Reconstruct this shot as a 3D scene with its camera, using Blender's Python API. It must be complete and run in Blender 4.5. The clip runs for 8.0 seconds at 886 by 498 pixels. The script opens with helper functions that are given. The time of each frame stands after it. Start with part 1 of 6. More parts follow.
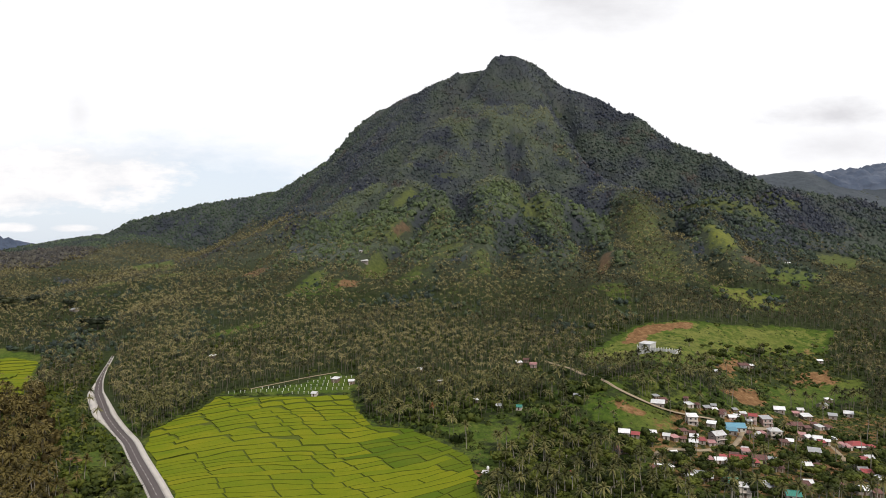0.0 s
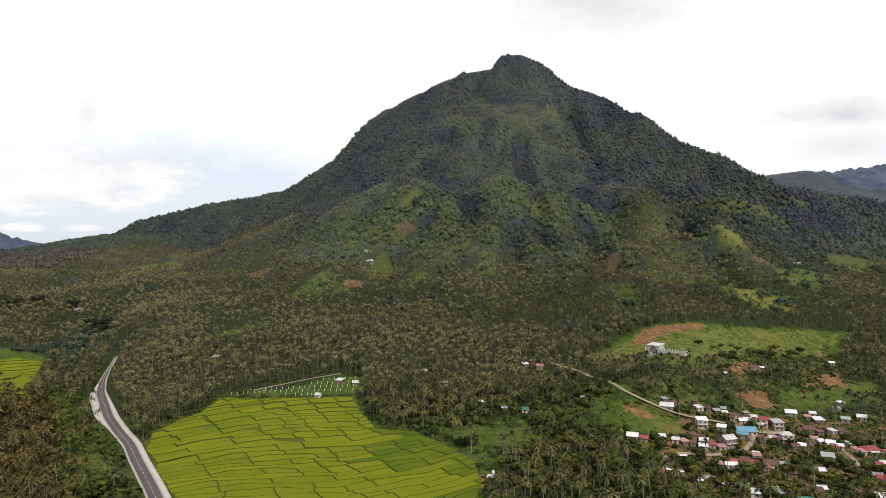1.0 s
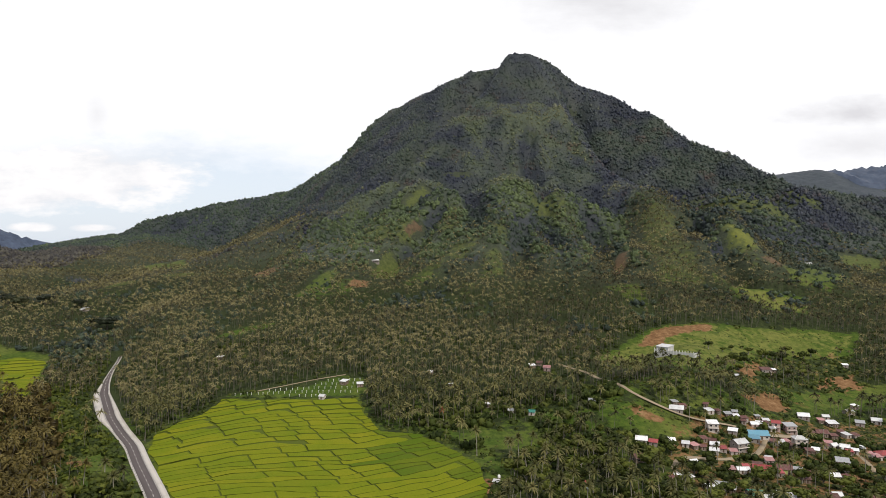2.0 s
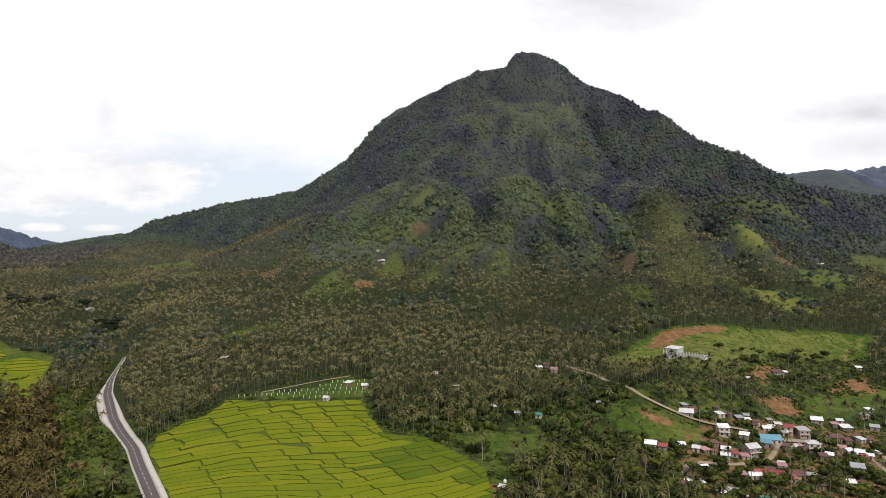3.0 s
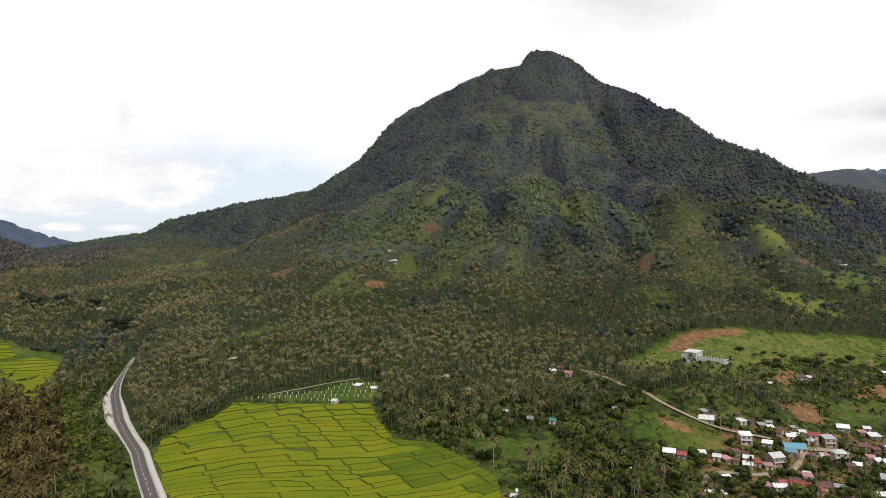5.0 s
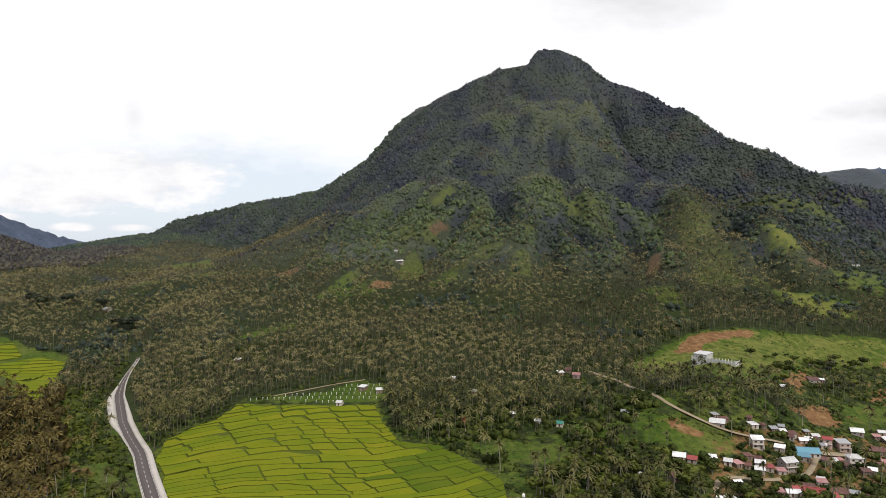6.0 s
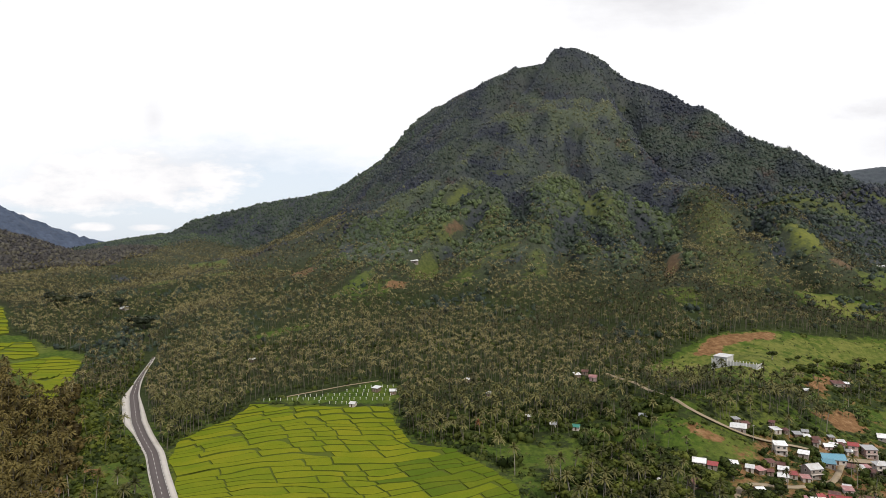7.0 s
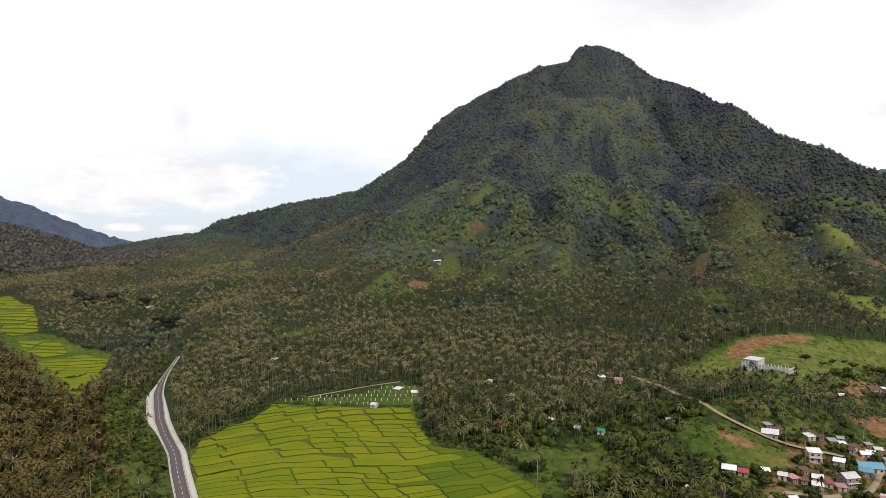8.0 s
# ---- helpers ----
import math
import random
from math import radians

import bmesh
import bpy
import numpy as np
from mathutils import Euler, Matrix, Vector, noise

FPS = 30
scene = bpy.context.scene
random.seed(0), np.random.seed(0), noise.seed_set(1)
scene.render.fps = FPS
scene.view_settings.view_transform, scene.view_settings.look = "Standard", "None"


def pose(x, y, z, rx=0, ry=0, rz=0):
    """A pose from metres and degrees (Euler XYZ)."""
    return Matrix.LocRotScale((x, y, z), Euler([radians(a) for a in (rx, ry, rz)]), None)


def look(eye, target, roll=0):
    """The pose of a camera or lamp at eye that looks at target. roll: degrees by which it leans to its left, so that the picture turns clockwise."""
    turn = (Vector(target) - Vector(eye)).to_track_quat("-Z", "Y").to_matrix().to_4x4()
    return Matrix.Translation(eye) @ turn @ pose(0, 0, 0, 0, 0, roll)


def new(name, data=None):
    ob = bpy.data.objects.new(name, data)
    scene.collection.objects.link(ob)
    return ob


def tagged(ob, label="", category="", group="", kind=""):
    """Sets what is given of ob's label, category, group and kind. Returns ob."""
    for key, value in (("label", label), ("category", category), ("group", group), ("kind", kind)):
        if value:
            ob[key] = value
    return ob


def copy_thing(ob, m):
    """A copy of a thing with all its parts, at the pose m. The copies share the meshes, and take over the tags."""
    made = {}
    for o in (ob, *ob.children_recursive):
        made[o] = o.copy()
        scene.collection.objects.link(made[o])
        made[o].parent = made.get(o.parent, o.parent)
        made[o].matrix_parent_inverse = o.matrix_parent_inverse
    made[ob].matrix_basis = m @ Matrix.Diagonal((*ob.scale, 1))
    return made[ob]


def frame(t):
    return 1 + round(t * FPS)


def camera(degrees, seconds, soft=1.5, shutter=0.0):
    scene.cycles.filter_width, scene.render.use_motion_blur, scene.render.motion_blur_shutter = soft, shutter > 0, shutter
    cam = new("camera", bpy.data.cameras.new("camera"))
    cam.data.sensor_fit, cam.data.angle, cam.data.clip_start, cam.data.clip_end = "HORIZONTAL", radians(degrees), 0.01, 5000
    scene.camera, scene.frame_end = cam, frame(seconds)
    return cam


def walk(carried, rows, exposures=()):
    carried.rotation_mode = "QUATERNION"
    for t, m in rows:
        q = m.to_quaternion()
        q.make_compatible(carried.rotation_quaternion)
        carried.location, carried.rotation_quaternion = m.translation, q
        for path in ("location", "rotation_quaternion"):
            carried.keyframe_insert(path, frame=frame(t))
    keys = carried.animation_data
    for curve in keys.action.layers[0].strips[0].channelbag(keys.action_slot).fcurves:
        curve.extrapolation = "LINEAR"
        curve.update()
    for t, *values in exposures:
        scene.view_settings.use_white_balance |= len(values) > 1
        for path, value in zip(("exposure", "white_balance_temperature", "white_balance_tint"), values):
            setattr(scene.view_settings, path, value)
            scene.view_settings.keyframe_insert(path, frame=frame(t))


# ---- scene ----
cam = camera(69.51, 8.0, soft=0.85)
PATH = [
    (0, (-4.27, -20.64, 112.42), (34.23, 978.62, 112.00), -0.16),
    (0.5, (-3.72, -17.75, 112.27), (30.05, 981.68, 111.84), -0.15),
    (1, (-3.10, -14.78, 112.27), (25.27, 984.82, 112.07), -0.12),
    (1.5, (-2.46, -11.77, 112.26), (20.26, 987.97, 111.72), -0.10),
    (3, (-0.60, -2.84, 112.16), (4.99, 997.14, 111.78), -0.05),
    (3.5, (0.00, 0.00, 112.00), (-0.00, 1000.00, 112.00), -0.00),
    (4, (0.57, 2.69, 111.90), (-4.51, 1002.68, 112.12), 0.02),
    (4.5, (1.07, 5.32, 111.97), (-9.63, 1005.27, 112.00), 0.03),
    (6, (2.33, 13.06, 112.08), (-26.09, 1012.66, 112.09), 0.07),
    (6.5, (2.75, 15.67, 112.13), (-32.96, 1015.03, 112.06), 0.07),
    (7, (3.28, 18.31, 112.14), (-50.27, 1016.87, 111.94), 0.12),
    (7.5, (3.78, 20.84, 112.08), (-68.59, 1018.22, 112.00), 0.13),
    (8, (4.26, 23.34, 112.02), (-86.85, 1019.18, 111.90), 0.14),
]
walk(cam, [(t, look(eye, target, roll)) for t, eye, target, roll in PATH])

# ---- sky, sun and exposure ----
SUN_AZ, SUN_EL = radians(152), radians(48)  # from the north (+y), clockwise; behind and to the east
world = bpy.data.worlds.new("cloudy_sky")
scene.world = world
world.use_nodes = True
wn = world.node_tree
wn.nodes.clear()


def wnode(kind, **values):
    n = wn.nodes.new(kind)
    for key, value in values.items():
        n.inputs[key].default_value = value
    return n


def wmath(op, a, b=None):
    n = wn.nodes.new("ShaderNodeMath")
    n.operation = op
    for k, v in enumerate((a, b)):
        if v is None:
            continue
        if isinstance(v, (int, float)):
            n.inputs[k].default_value = v
        else:
            wn.links.new(v, n.inputs[k])
    return n.outputs[0]


def wmix(fac, a, b):
    n = wn.nodes.new("ShaderNodeMix")
    n.data_type = "RGBA"
    for slot, v in ((0, fac), (6, a), (7, b)):
        if isinstance(v, (int, float, tuple)):
            n.inputs[slot].default_value = v
        else:
            wn.links.new(v, n.inputs[slot])
    return n.outputs[2]


sky = wn.nodes.new("ShaderNodeTexSky")
sky.sky_type, sky.sun_disc = "NISHITA", False
sky.sun_elevation, sky.sun_rotation = SUN_EL, SUN_AZ
sky.air_density, sky.dust_density = 1.0, 2.0
blue = wn.nodes.new("ShaderNodeVectorMath")
blue.operation = "SCALE"
blue.inputs["Scale"].default_value = 0.12
wn.links.new(sky.outputs[0], blue.inputs[0])
way = wn.nodes.new("ShaderNodeTexCoord").outputs["Generated"]
split = wn.nodes.new("ShaderNodeSeparateXYZ")
wn.links.new(way, split.inputs[0])
height = split.outputs[2]
# cloud sheets lie flat, so they crowd together towards the horizon
flat = wn.nodes.new("ShaderNodeCombineXYZ")
lift = wmath("ADD", wmath("ABSOLUTE", height), 0.16)
wn.links.new(wmath("DIVIDE", split.outputs[0], lift), flat.inputs[0])
wn.links.new(wmath("DIVIDE", split.outputs[1], lift), flat.inputs[1])
grey = wnode("ShaderNodeTexNoise", Scale=0.8, Detail=5.0, Roughness=0.5, Distortion=0.5)
wn.links.new(flat.outputs[0], grey.inputs["Vector"])
# a nearly closed sheet of bright cloud that breaks up low over the sea in the north-west
grey_amount = wmath("MULTIPLY", wmath("SUBTRACT", grey.outputs["Fac"], 0.6), 4.0)
grey_amount.node.use_clamp = True
# single banks of cloud over the northern horizon, by bearing (x / y) and height (z / y)
north = wmath("MAXIMUM", split.outputs[1], 0.05)
bearing, rise = wmath("DIVIDE", split.outputs[0], north), wmath("DIVIDE", height, north)
frayed = wnode("ShaderNodeTexNoise", Scale=9.0, Detail=9.0, Roughness=0.62)
wide = wn.nodes.new("ShaderNodeCombineXYZ")
wn.links.new(bearing, wide.inputs[0])
wn.links.new(wmath("MULTIPLY", rise, 2.6), wide.inputs[1])
wn.links.new(wide.outputs[0], frayed.inputs["Vector"])


def bank(at, high, across, tall, edge, fray):
    """How much of a bank of cloud covers each direction, 0 to 1, with a frayed outline."""
    a, b = wmath("DIVIDE", wmath("SUBTRACT", bearing, at), across), wmath("DIVIDE", wmath("SUBTRACT", rise, high), tall)
    far = wmath("SQRT", wmath("ADD", wmath("MULTIPLY", a, a), wmath("MULTIPLY", b, b)))
    ragged_far = wmath("ADD", far, wmath("MULTIPLY", wmath("SUBTRACT", frayed.outputs["Fac"], 0.5), fray))
    amount = wmath("DIVIDE", wmath("SUBTRACT", 1.0, ragged_far), edge)
    amount.node.use_clamp = True
    return amount


def most(*amounts):
    out = amounts[0]
    for other in amounts[1:]:
        out = wmath("MAXIMUM", out, other)
    return out


haze_gap = wmath("MULTIPLY", most(bank(-0.42, 0.06, 0.5, 0.13, 0.5, 0.9), bank(-0.68, 0.02, 0.4, 0.09, 0.4, 0.8)), 0.9)
cumulus = most(bank(-0.57, 0.112, 0.22, 0.055, 0.3, 1.7), bank(-0.66, 0.083, 0.17, 0.028, 0.4, 1.6), bank(-0.62, 0.034, 0.045, 0.008, 0.5, 1.5), bank(-0.53, 0.033, 0.04, 0.007, 0.5, 1.5), bank(-0.75, 0.05, 0.06, 0.01, 0.5, 1.5))
grey_banks = most(wmath("MULTIPLY", bank(0.27, 0.4, 0.2, 0.08, 1.0, 1.3), 0.75), wmath("MULTIPLY", bank(0.66, 0.215, 0.14, 0.03, 0.9, 1.6), 0.8), wmath("MULTIPLY", bank(0.68, 0.165, 0.13, 0.04, 1.0, 1.6), 0.5), wmath("MULTIPLY", bank(-0.52, 0.21, 0.03, 0.045, 1.0, 1.2), 0.4), wmath("MULTIPLY", bank(-0.45, 0.14, 0.16, 0.03, 1.0, 1.5), 0.4))
behind = wmath("GREATER_THAN", split.outputs[1], 0.3)
in_north = lambda amount: wmath("MULTIPLY", amount, behind)
# greyer cloud added overhead and behind, out of view, to weaken the fill light
overhead = wmath("MULTIPLY", wmath("SUBTRACT", height, 0.42), 4.0)
overhead.node.use_clamp = True
thick = wmath("MAXIMUM", overhead, wmath("SUBTRACT", 1.0, behind))
cloud_colour = wmix(wmath("MULTIPLY", thick, wmath("ADD", 0.75, wmath("MULTIPLY", grey_amount, 0.25))), (1.0, 1.0, 1.02, 1), (0.6, 0.62, 0.68, 1))
cloud_colour = wmix(in_north(grey_banks), cloud_colour, (0.66, 0.65, 0.68, 1))
low_sky = wmix(0.7, blue.outputs[0], (0.68, 0.79, 0.93, 1))
shade = wmath("MULTIPLY", wmath("SUBTRACT", frayed.outputs["Fac"], 0.42), 3.0)
shade.node.use_clamp = True
bank_colour = wmix(shade, (1.0, 0.98, 0.98, 1), (0.74, 0.76, 0.81, 1))
sky_colour = wmix(wmath("SUBTRACT", 1.0, wmath("MULTIPLY", in_north(haze_gap), 0.72)), low_sky, cloud_colour)
sky_colour = wmix(in_north(cumulus), sky_colour, bank_colour)
back = wnode("ShaderNodeBackground", Strength=1.08)
wn.links.new(sky_colour, back.inputs["Color"])
wout = wn.nodes.new("ShaderNodeOutputWorld")
wn.links.new(back.outputs[0], wout.inputs["Surface"])

sun = new("sun", bpy.data.lights.new("sun", "SUN"))
sun.data.energy, sun.data.angle, sun.data.color = 3.1, radians(8), (1.0, 0.92, 0.79)
sun_way = Vector((math.sin(SUN_AZ) * math.cos(SUN_EL), math.cos(SUN_AZ) * math.cos(SUN_EL), math.sin(SUN_EL)))
sun.matrix_world = look(sun_way * 800, (0, 0, 0))
scene.view_settings.exposure = -0.04


# ---- materials ----
def shader(name):
    m = bpy.data.materials.new(name)
    m.use_nodes = True
    nt = m.node_tree
    return m, nt, nt.nodes["Principled BSDF"]


def link(nt, a, b):
    nt.links.new(a, b)


def noise_tex(nt, scale, detail=4.0, rough=0.55, coords="Object"):
    tc = nt.nodes.new("ShaderNodeTexCoord")
    n = nt.nodes.new("ShaderNodeTexNoise")
    n.inputs["Scale"].default_value, n.inputs["Detail"].default_value, n.inputs["Roughness"].default_value = scale, detail, rough
    link(nt, tc.outputs[coords], n.inputs["Vector"])
    return n.outputs["Fac"]


def ramp(nt, fac, stops):
    r = nt.nodes.new("ShaderNodeValToRGB")
    while len(r.color_ramp.elements) < len(stops):
        r.color_ramp.elements.new(0.5)
    for e, (at, col) in zip(r.color_ramp.elements, stops):
        e.position, e.color = at, (*col, 1)
    link(nt, fac, r.inputs[0])
    return r.outputs[0]


def mix(nt, fac, a, b, blend="MIX"):
    n = nt.nodes.new("ShaderNodeMix")
    n.data_type, n.blend_type = "RGBA", blend
    for slot, v in ((0, fac), (6, a), (7, b)):
        if isinstance(v, (int, float)):
            n.inputs[slot].default_value = v
        elif isinstance(v, tuple):
            n.inputs[slot].default_value = (*v, 1)
        else:
            link(nt, v, n.inputs[slot])
    return n.outputs[2]


def bump(nt, bsdf, fac, strength, distance):
    b = nt.nodes.new("ShaderNodeBump")
    b.inputs["Strength"].default_value, b.inputs["Distance"].default_value = strength, distance
    link(nt, fac, b.inputs["Height"])
    link(nt, b.outputs[0], bsdf.inputs["Normal"])


def leaf_material(name, dark, mid, pale, attribute=True, through_light=0.16, patch=None, waxy=0.18, mottle=0.35, grain=0.0, rust=None):
    """Foliage: each tree its own tint, each tuft a little off it, and light that shines through."""
    m, nt, bsdf = shader(name)
    geo = nt.nodes.new("ShaderNodeNewGeometry")
    if attribute:
        at = nt.nodes.new("ShaderNodeAttribute")
        at.attribute_name = "tint"
        tree = at.outputs["Fac"]
    else:
        tree = nt.nodes.new("ShaderNodeObjectInfo").outputs["Random"]
    add = nt.nodes.new("ShaderNodeMath")
    add.operation, add.inputs[1].default_value = "MULTIPLY_ADD", mottle
    link(nt, geo.outputs["Random Per Island"], add.inputs[0])
    half = nt.nodes.new("ShaderNodeMath")
    half.operation, half.inputs[1].default_value = "MULTIPLY", 1 - mottle
    link(nt, tree, half.inputs[0])
    link(nt, half.outputs[0], add.inputs[2])
    col = ramp(nt, add.outputs[0], ((0.1, dark), (0.5, mid), (0.92, pale)))
    if patch:
        wide = ramp(nt, noise_tex(nt, 0.012, 3.0, 0.6), ((0.42, (0, 0, 0)), (0.62, (1, 1, 1))))
        col = mix(nt, wide, col, mix(nt, 0.55, col, patch))
    if rust:
        # withered scrub on the crags
        col = mix(nt, ramp(nt, noise_tex(nt, 0.021, 4.0, 0.6), ((0.56, (0, 0, 0)), (0.68, (0.75, 0.75, 0.75)))), col, rust)
    if grain:
        leafy = noise_tex(nt, grain, 6.0, 0.72)
        col = mix(nt, 1.0, col, ramp(nt, leafy, ((0.34, (0.62, 0.62, 0.64)), (0.5, (0.97, 0.97, 0.97)), (0.68, (1.35, 1.32, 1.2)))), "MULTIPLY")
        bump(nt, bsdf, leafy, 0.9, 1.2)
    link(nt, col, bsdf.inputs["Base Color"])
    bsdf.inputs["Roughness"].default_value = 0.55
    bsdf.inputs["Specular IOR Level"].default_value = waxy
    tr = nt.nodes.new("ShaderNodeBsdfTranslucent")
    link(nt, col, tr.inputs["Color"])
    ms = nt.nodes.new("ShaderNodeMixShader")
    ms.inputs[0].default_value = through_light
    link(nt, bsdf.outputs[0], ms.inputs[1])
    link(nt, tr.outputs[0], ms.inputs[2])
    link(nt, ms.outputs[0], nt.nodes["Material Output"].inputs["Surface"])
    return m


def plain(name, col, rough=0.7, metal=0.0, spread=0.25, scale=0.6, grain=6.0, bumped=0.15, dirt=(0.16, 0.13, 0.1), worn=0.35, gloss=0.35):
    """A painted or bare surface with stains, grain and a tint of its own for every thing."""
    m, nt, bsdf = shader(name)
    own = nt.nodes.new("ShaderNodeObjectInfo").outputs["Random"]
    lo, hi = tuple(c * (1 - spread) for c in col), tuple(min(1.0, c * (1 + spread * 0.6)) for c in col)
    base = ramp(nt, own, ((0.0, lo), (1.0, hi)))
    stain = ramp(nt, noise_tex(nt, scale, 6.0, 0.65), ((0.48, (0, 0, 0)), (0.78, (worn, worn, worn))))
    c = mix(nt, stain, base, dirt)
    fine = ramp(nt, noise_tex(nt, grain, 3.0), ((0.3, (0.82, 0.82, 0.82)), (0.7, (1.0, 1.0, 1.0))))
    c = mix(nt, 1.0, c, fine, "MULTIPLY")
    link(nt, c, bsdf.inputs["Base Color"])
    bsdf.inputs["Roughness"].default_value, bsdf.inputs["Metallic"].default_value = rough, metal
    bsdf.inputs["Specular IOR Level"].default_value = gloss
    if bumped:
        bump(nt, bsdf, noise_tex(nt, grain, 5.0), bumped, 0.05)
    return m


def ground_material():
    m, nt, bsdf = shader("ground_cover")
    at = nt.nodes.new("ShaderNodeAttribute")
    at.attribute_name = "cover"
    sep = nt.nodes.new("ShaderNodeSeparateColor")
    link(nt, at.outputs["Color"], sep.inputs[0])
    big, small = noise_tex(nt, 0.02, 6.0, 0.6), noise_tex(nt, 0.25, 5.0, 0.65)
    scrub = ramp(nt, small, ((0.3, (0.015, 0.021, 0.008)), (0.55, (0.03, 0.041, 0.014)), (0.75, (0.056, 0.062, 0.023))))
    grass_a = ramp(nt, small, ((0.28, (0.02, 0.036, 0.007)), (0.5, (0.048, 0.081, 0.012)), (0.75, (0.088, 0.115, 0.02))))
    dry = ramp(nt, small, ((0.3, (0.078, 0.094, 0.022)), (0.7, (0.16, 0.165, 0.042))))
    grass = mix(nt, ramp(nt, big, ((0.45, (0, 0, 0)), (0.62, (1, 1, 1)))), grass_a, mix(nt, 0.5, grass_a, dry))
    soil = ramp(nt, small, ((0.3, (0.1, 0.05, 0.022)), (0.55, (0.19, 0.108, 0.052)), (0.75, (0.3, 0.185, 0.1))))
    edge = noise_tex(nt, 0.12, 6.0, 0.7)
    high_soil = ramp(nt, small, ((0.3, (0.066, 0.046, 0.03)), (0.7, (0.135, 0.096, 0.06))))
    wo = nt.nodes.new("ShaderNodeAttribute")
    wo.attribute_name = "woods"
    ferns = ramp(nt, noise_tex(nt, 0.5, 5.0, 0.7), ((0.3, (0.024, 0.031, 0.024)), (0.5, (0.044, 0.053, 0.035)), (0.75, (0.075, 0.083, 0.045))))
    soil = mix(nt, wo.outputs["Fac"], soil, high_soil)
    scrub = mix(nt, wo.outputs["Fac"], scrub, ferns)
    grass = mix(nt, wo.outputs["Fac"], grass, ramp(nt, small, ((0.3, (0.045, 0.058, 0.024)), (0.7, (0.1, 0.115, 0.04)))))

    def ragged(channel):
        a = nt.nodes.new("ShaderNodeMath")
        a.operation, a.inputs[1].default_value = "ADD", 0.0
        b = nt.nodes.new("ShaderNodeMath")
        b.operation, b.inputs[1].default_value, b.inputs[2].default_value = "MULTIPLY_ADD", 1.9, -0.95
        link(nt, edge, b.inputs[0])
        link(nt, channel, a.inputs[0])
        link(nt, b.outputs[0], a.inputs[1])
        return ramp(nt, a.outputs[0], ((0.4, (0, 0, 0)), (0.6, (1, 1, 1))))

    c = mix(nt, ragged(sep.outputs[0]), scrub, grass)
    c = mix(nt, ragged(sep.outputs[2]), c, dry)
    c = mix(nt, ragged(sep.outputs[1]), c, soil)
    link(nt, c, bsdf.inputs["Base Color"])
    bsdf.inputs["Roughness"].default_value = 0.9
    bsdf.inputs["Specular IOR Level"].default_value = 0.08
    bump(nt, bsdf, noise_tex(nt, 0.5, 6.0, 0.7), 0.6, 0.8)
    return m


def rice_material(name, tints):
    m, nt, bsdf = shader(name)
    own = nt.nodes.new("ShaderNodeObjectInfo").outputs["Random"]
    base = ramp(nt, own, ((0.0, tints[0]), (0.3, tints[1]), (0.7, tints[2]), (1.0, tints[3])))
    wide = ramp(nt, noise_tex(nt, 0.05, 5.0, 0.6), ((0.35, (0.8, 0.92, 0.8)), (0.65, (1.0, 1.0, 1.0))))
    fine = ramp(nt, noise_tex(nt, 1.6, 5.0, 0.7), ((0.3, (0.72, 0.78, 0.7)), (0.65, (1.0, 1.0, 1.0))))
    c = mix(nt, 1.0, mix(nt, 1.0, base, wide, "MULTIPLY"), fine, "MULTIPLY")
    link(nt, c, bsdf.inputs["Base Color"])
    bsdf.inputs["Roughness"].default_value = 0.95
    bsdf.inputs["Specular IOR Level"].default_value = 0.05
    bump(nt, bsdf, noise_tex(nt, 2.2, 5.0, 0.7), 0.5, 0.3)
    return m


GROUND = ground_material()
RICE = rice_material("ripening_rice", ((0.15, 0.172, 0.012), (0.167, 0.182, 0.012), (0.181, 0.189, 0.012), (0.2, 0.197, 0.013)))
YOUNG_RICE = rice_material("young_rice", ((0.086, 0.122, 0.012), (0.098, 0.13, 0.012), (0.112, 0.138, 0.012), (0.13, 0.15, 0.012)))
PALM_LEAF = leaf_material("palm_fronds", (0.038, 0.036, 0.02), (0.137, 0.121, 0.057), (0.23, 0.2, 0.096), mottle=0.26, waxy=0.1, through_light=0.07)
LOW_PALM_LEAF = leaf_material("garden_palm_fronds", (0.03, 0.033, 0.014), (0.09, 0.091, 0.034), (0.165, 0.152, 0.062), mottle=0.26, waxy=0.1, through_light=0.07)
DRY_PALM_LEAF = leaf_material("drying_palm_fronds", (0.032, 0.027, 0.01), (0.1, 0.082, 0.027), (0.175, 0.14, 0.05), waxy=0.08)
DRY_PALM_NEAR = leaf_material("drying_palm_fronds_single", (0.032, 0.027, 0.01), (0.096, 0.078, 0.025), (0.17, 0.134, 0.048), False, waxy=0.08)
PALM_LEAF_NEAR = leaf_material("palm_fronds_single", (0.029, 0.032, 0.012), (0.084, 0.085, 0.029), (0.16, 0.146, 0.057), False, mottle=0.26, waxy=0.1, through_light=0.07)
# the blue dark ends carry flank shade and aerial haze as leaf colour
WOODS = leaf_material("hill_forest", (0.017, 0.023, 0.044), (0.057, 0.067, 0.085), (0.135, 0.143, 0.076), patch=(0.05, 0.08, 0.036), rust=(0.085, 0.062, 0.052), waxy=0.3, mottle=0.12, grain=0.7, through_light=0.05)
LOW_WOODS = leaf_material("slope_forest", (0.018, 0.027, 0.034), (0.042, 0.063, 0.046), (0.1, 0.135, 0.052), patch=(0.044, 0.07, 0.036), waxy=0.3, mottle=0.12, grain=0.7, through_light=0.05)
# kept darker than the crowns above: shade of the gaps put into its colour
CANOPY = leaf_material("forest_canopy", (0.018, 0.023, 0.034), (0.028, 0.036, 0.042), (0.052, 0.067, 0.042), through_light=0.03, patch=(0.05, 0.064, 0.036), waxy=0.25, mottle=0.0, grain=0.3)
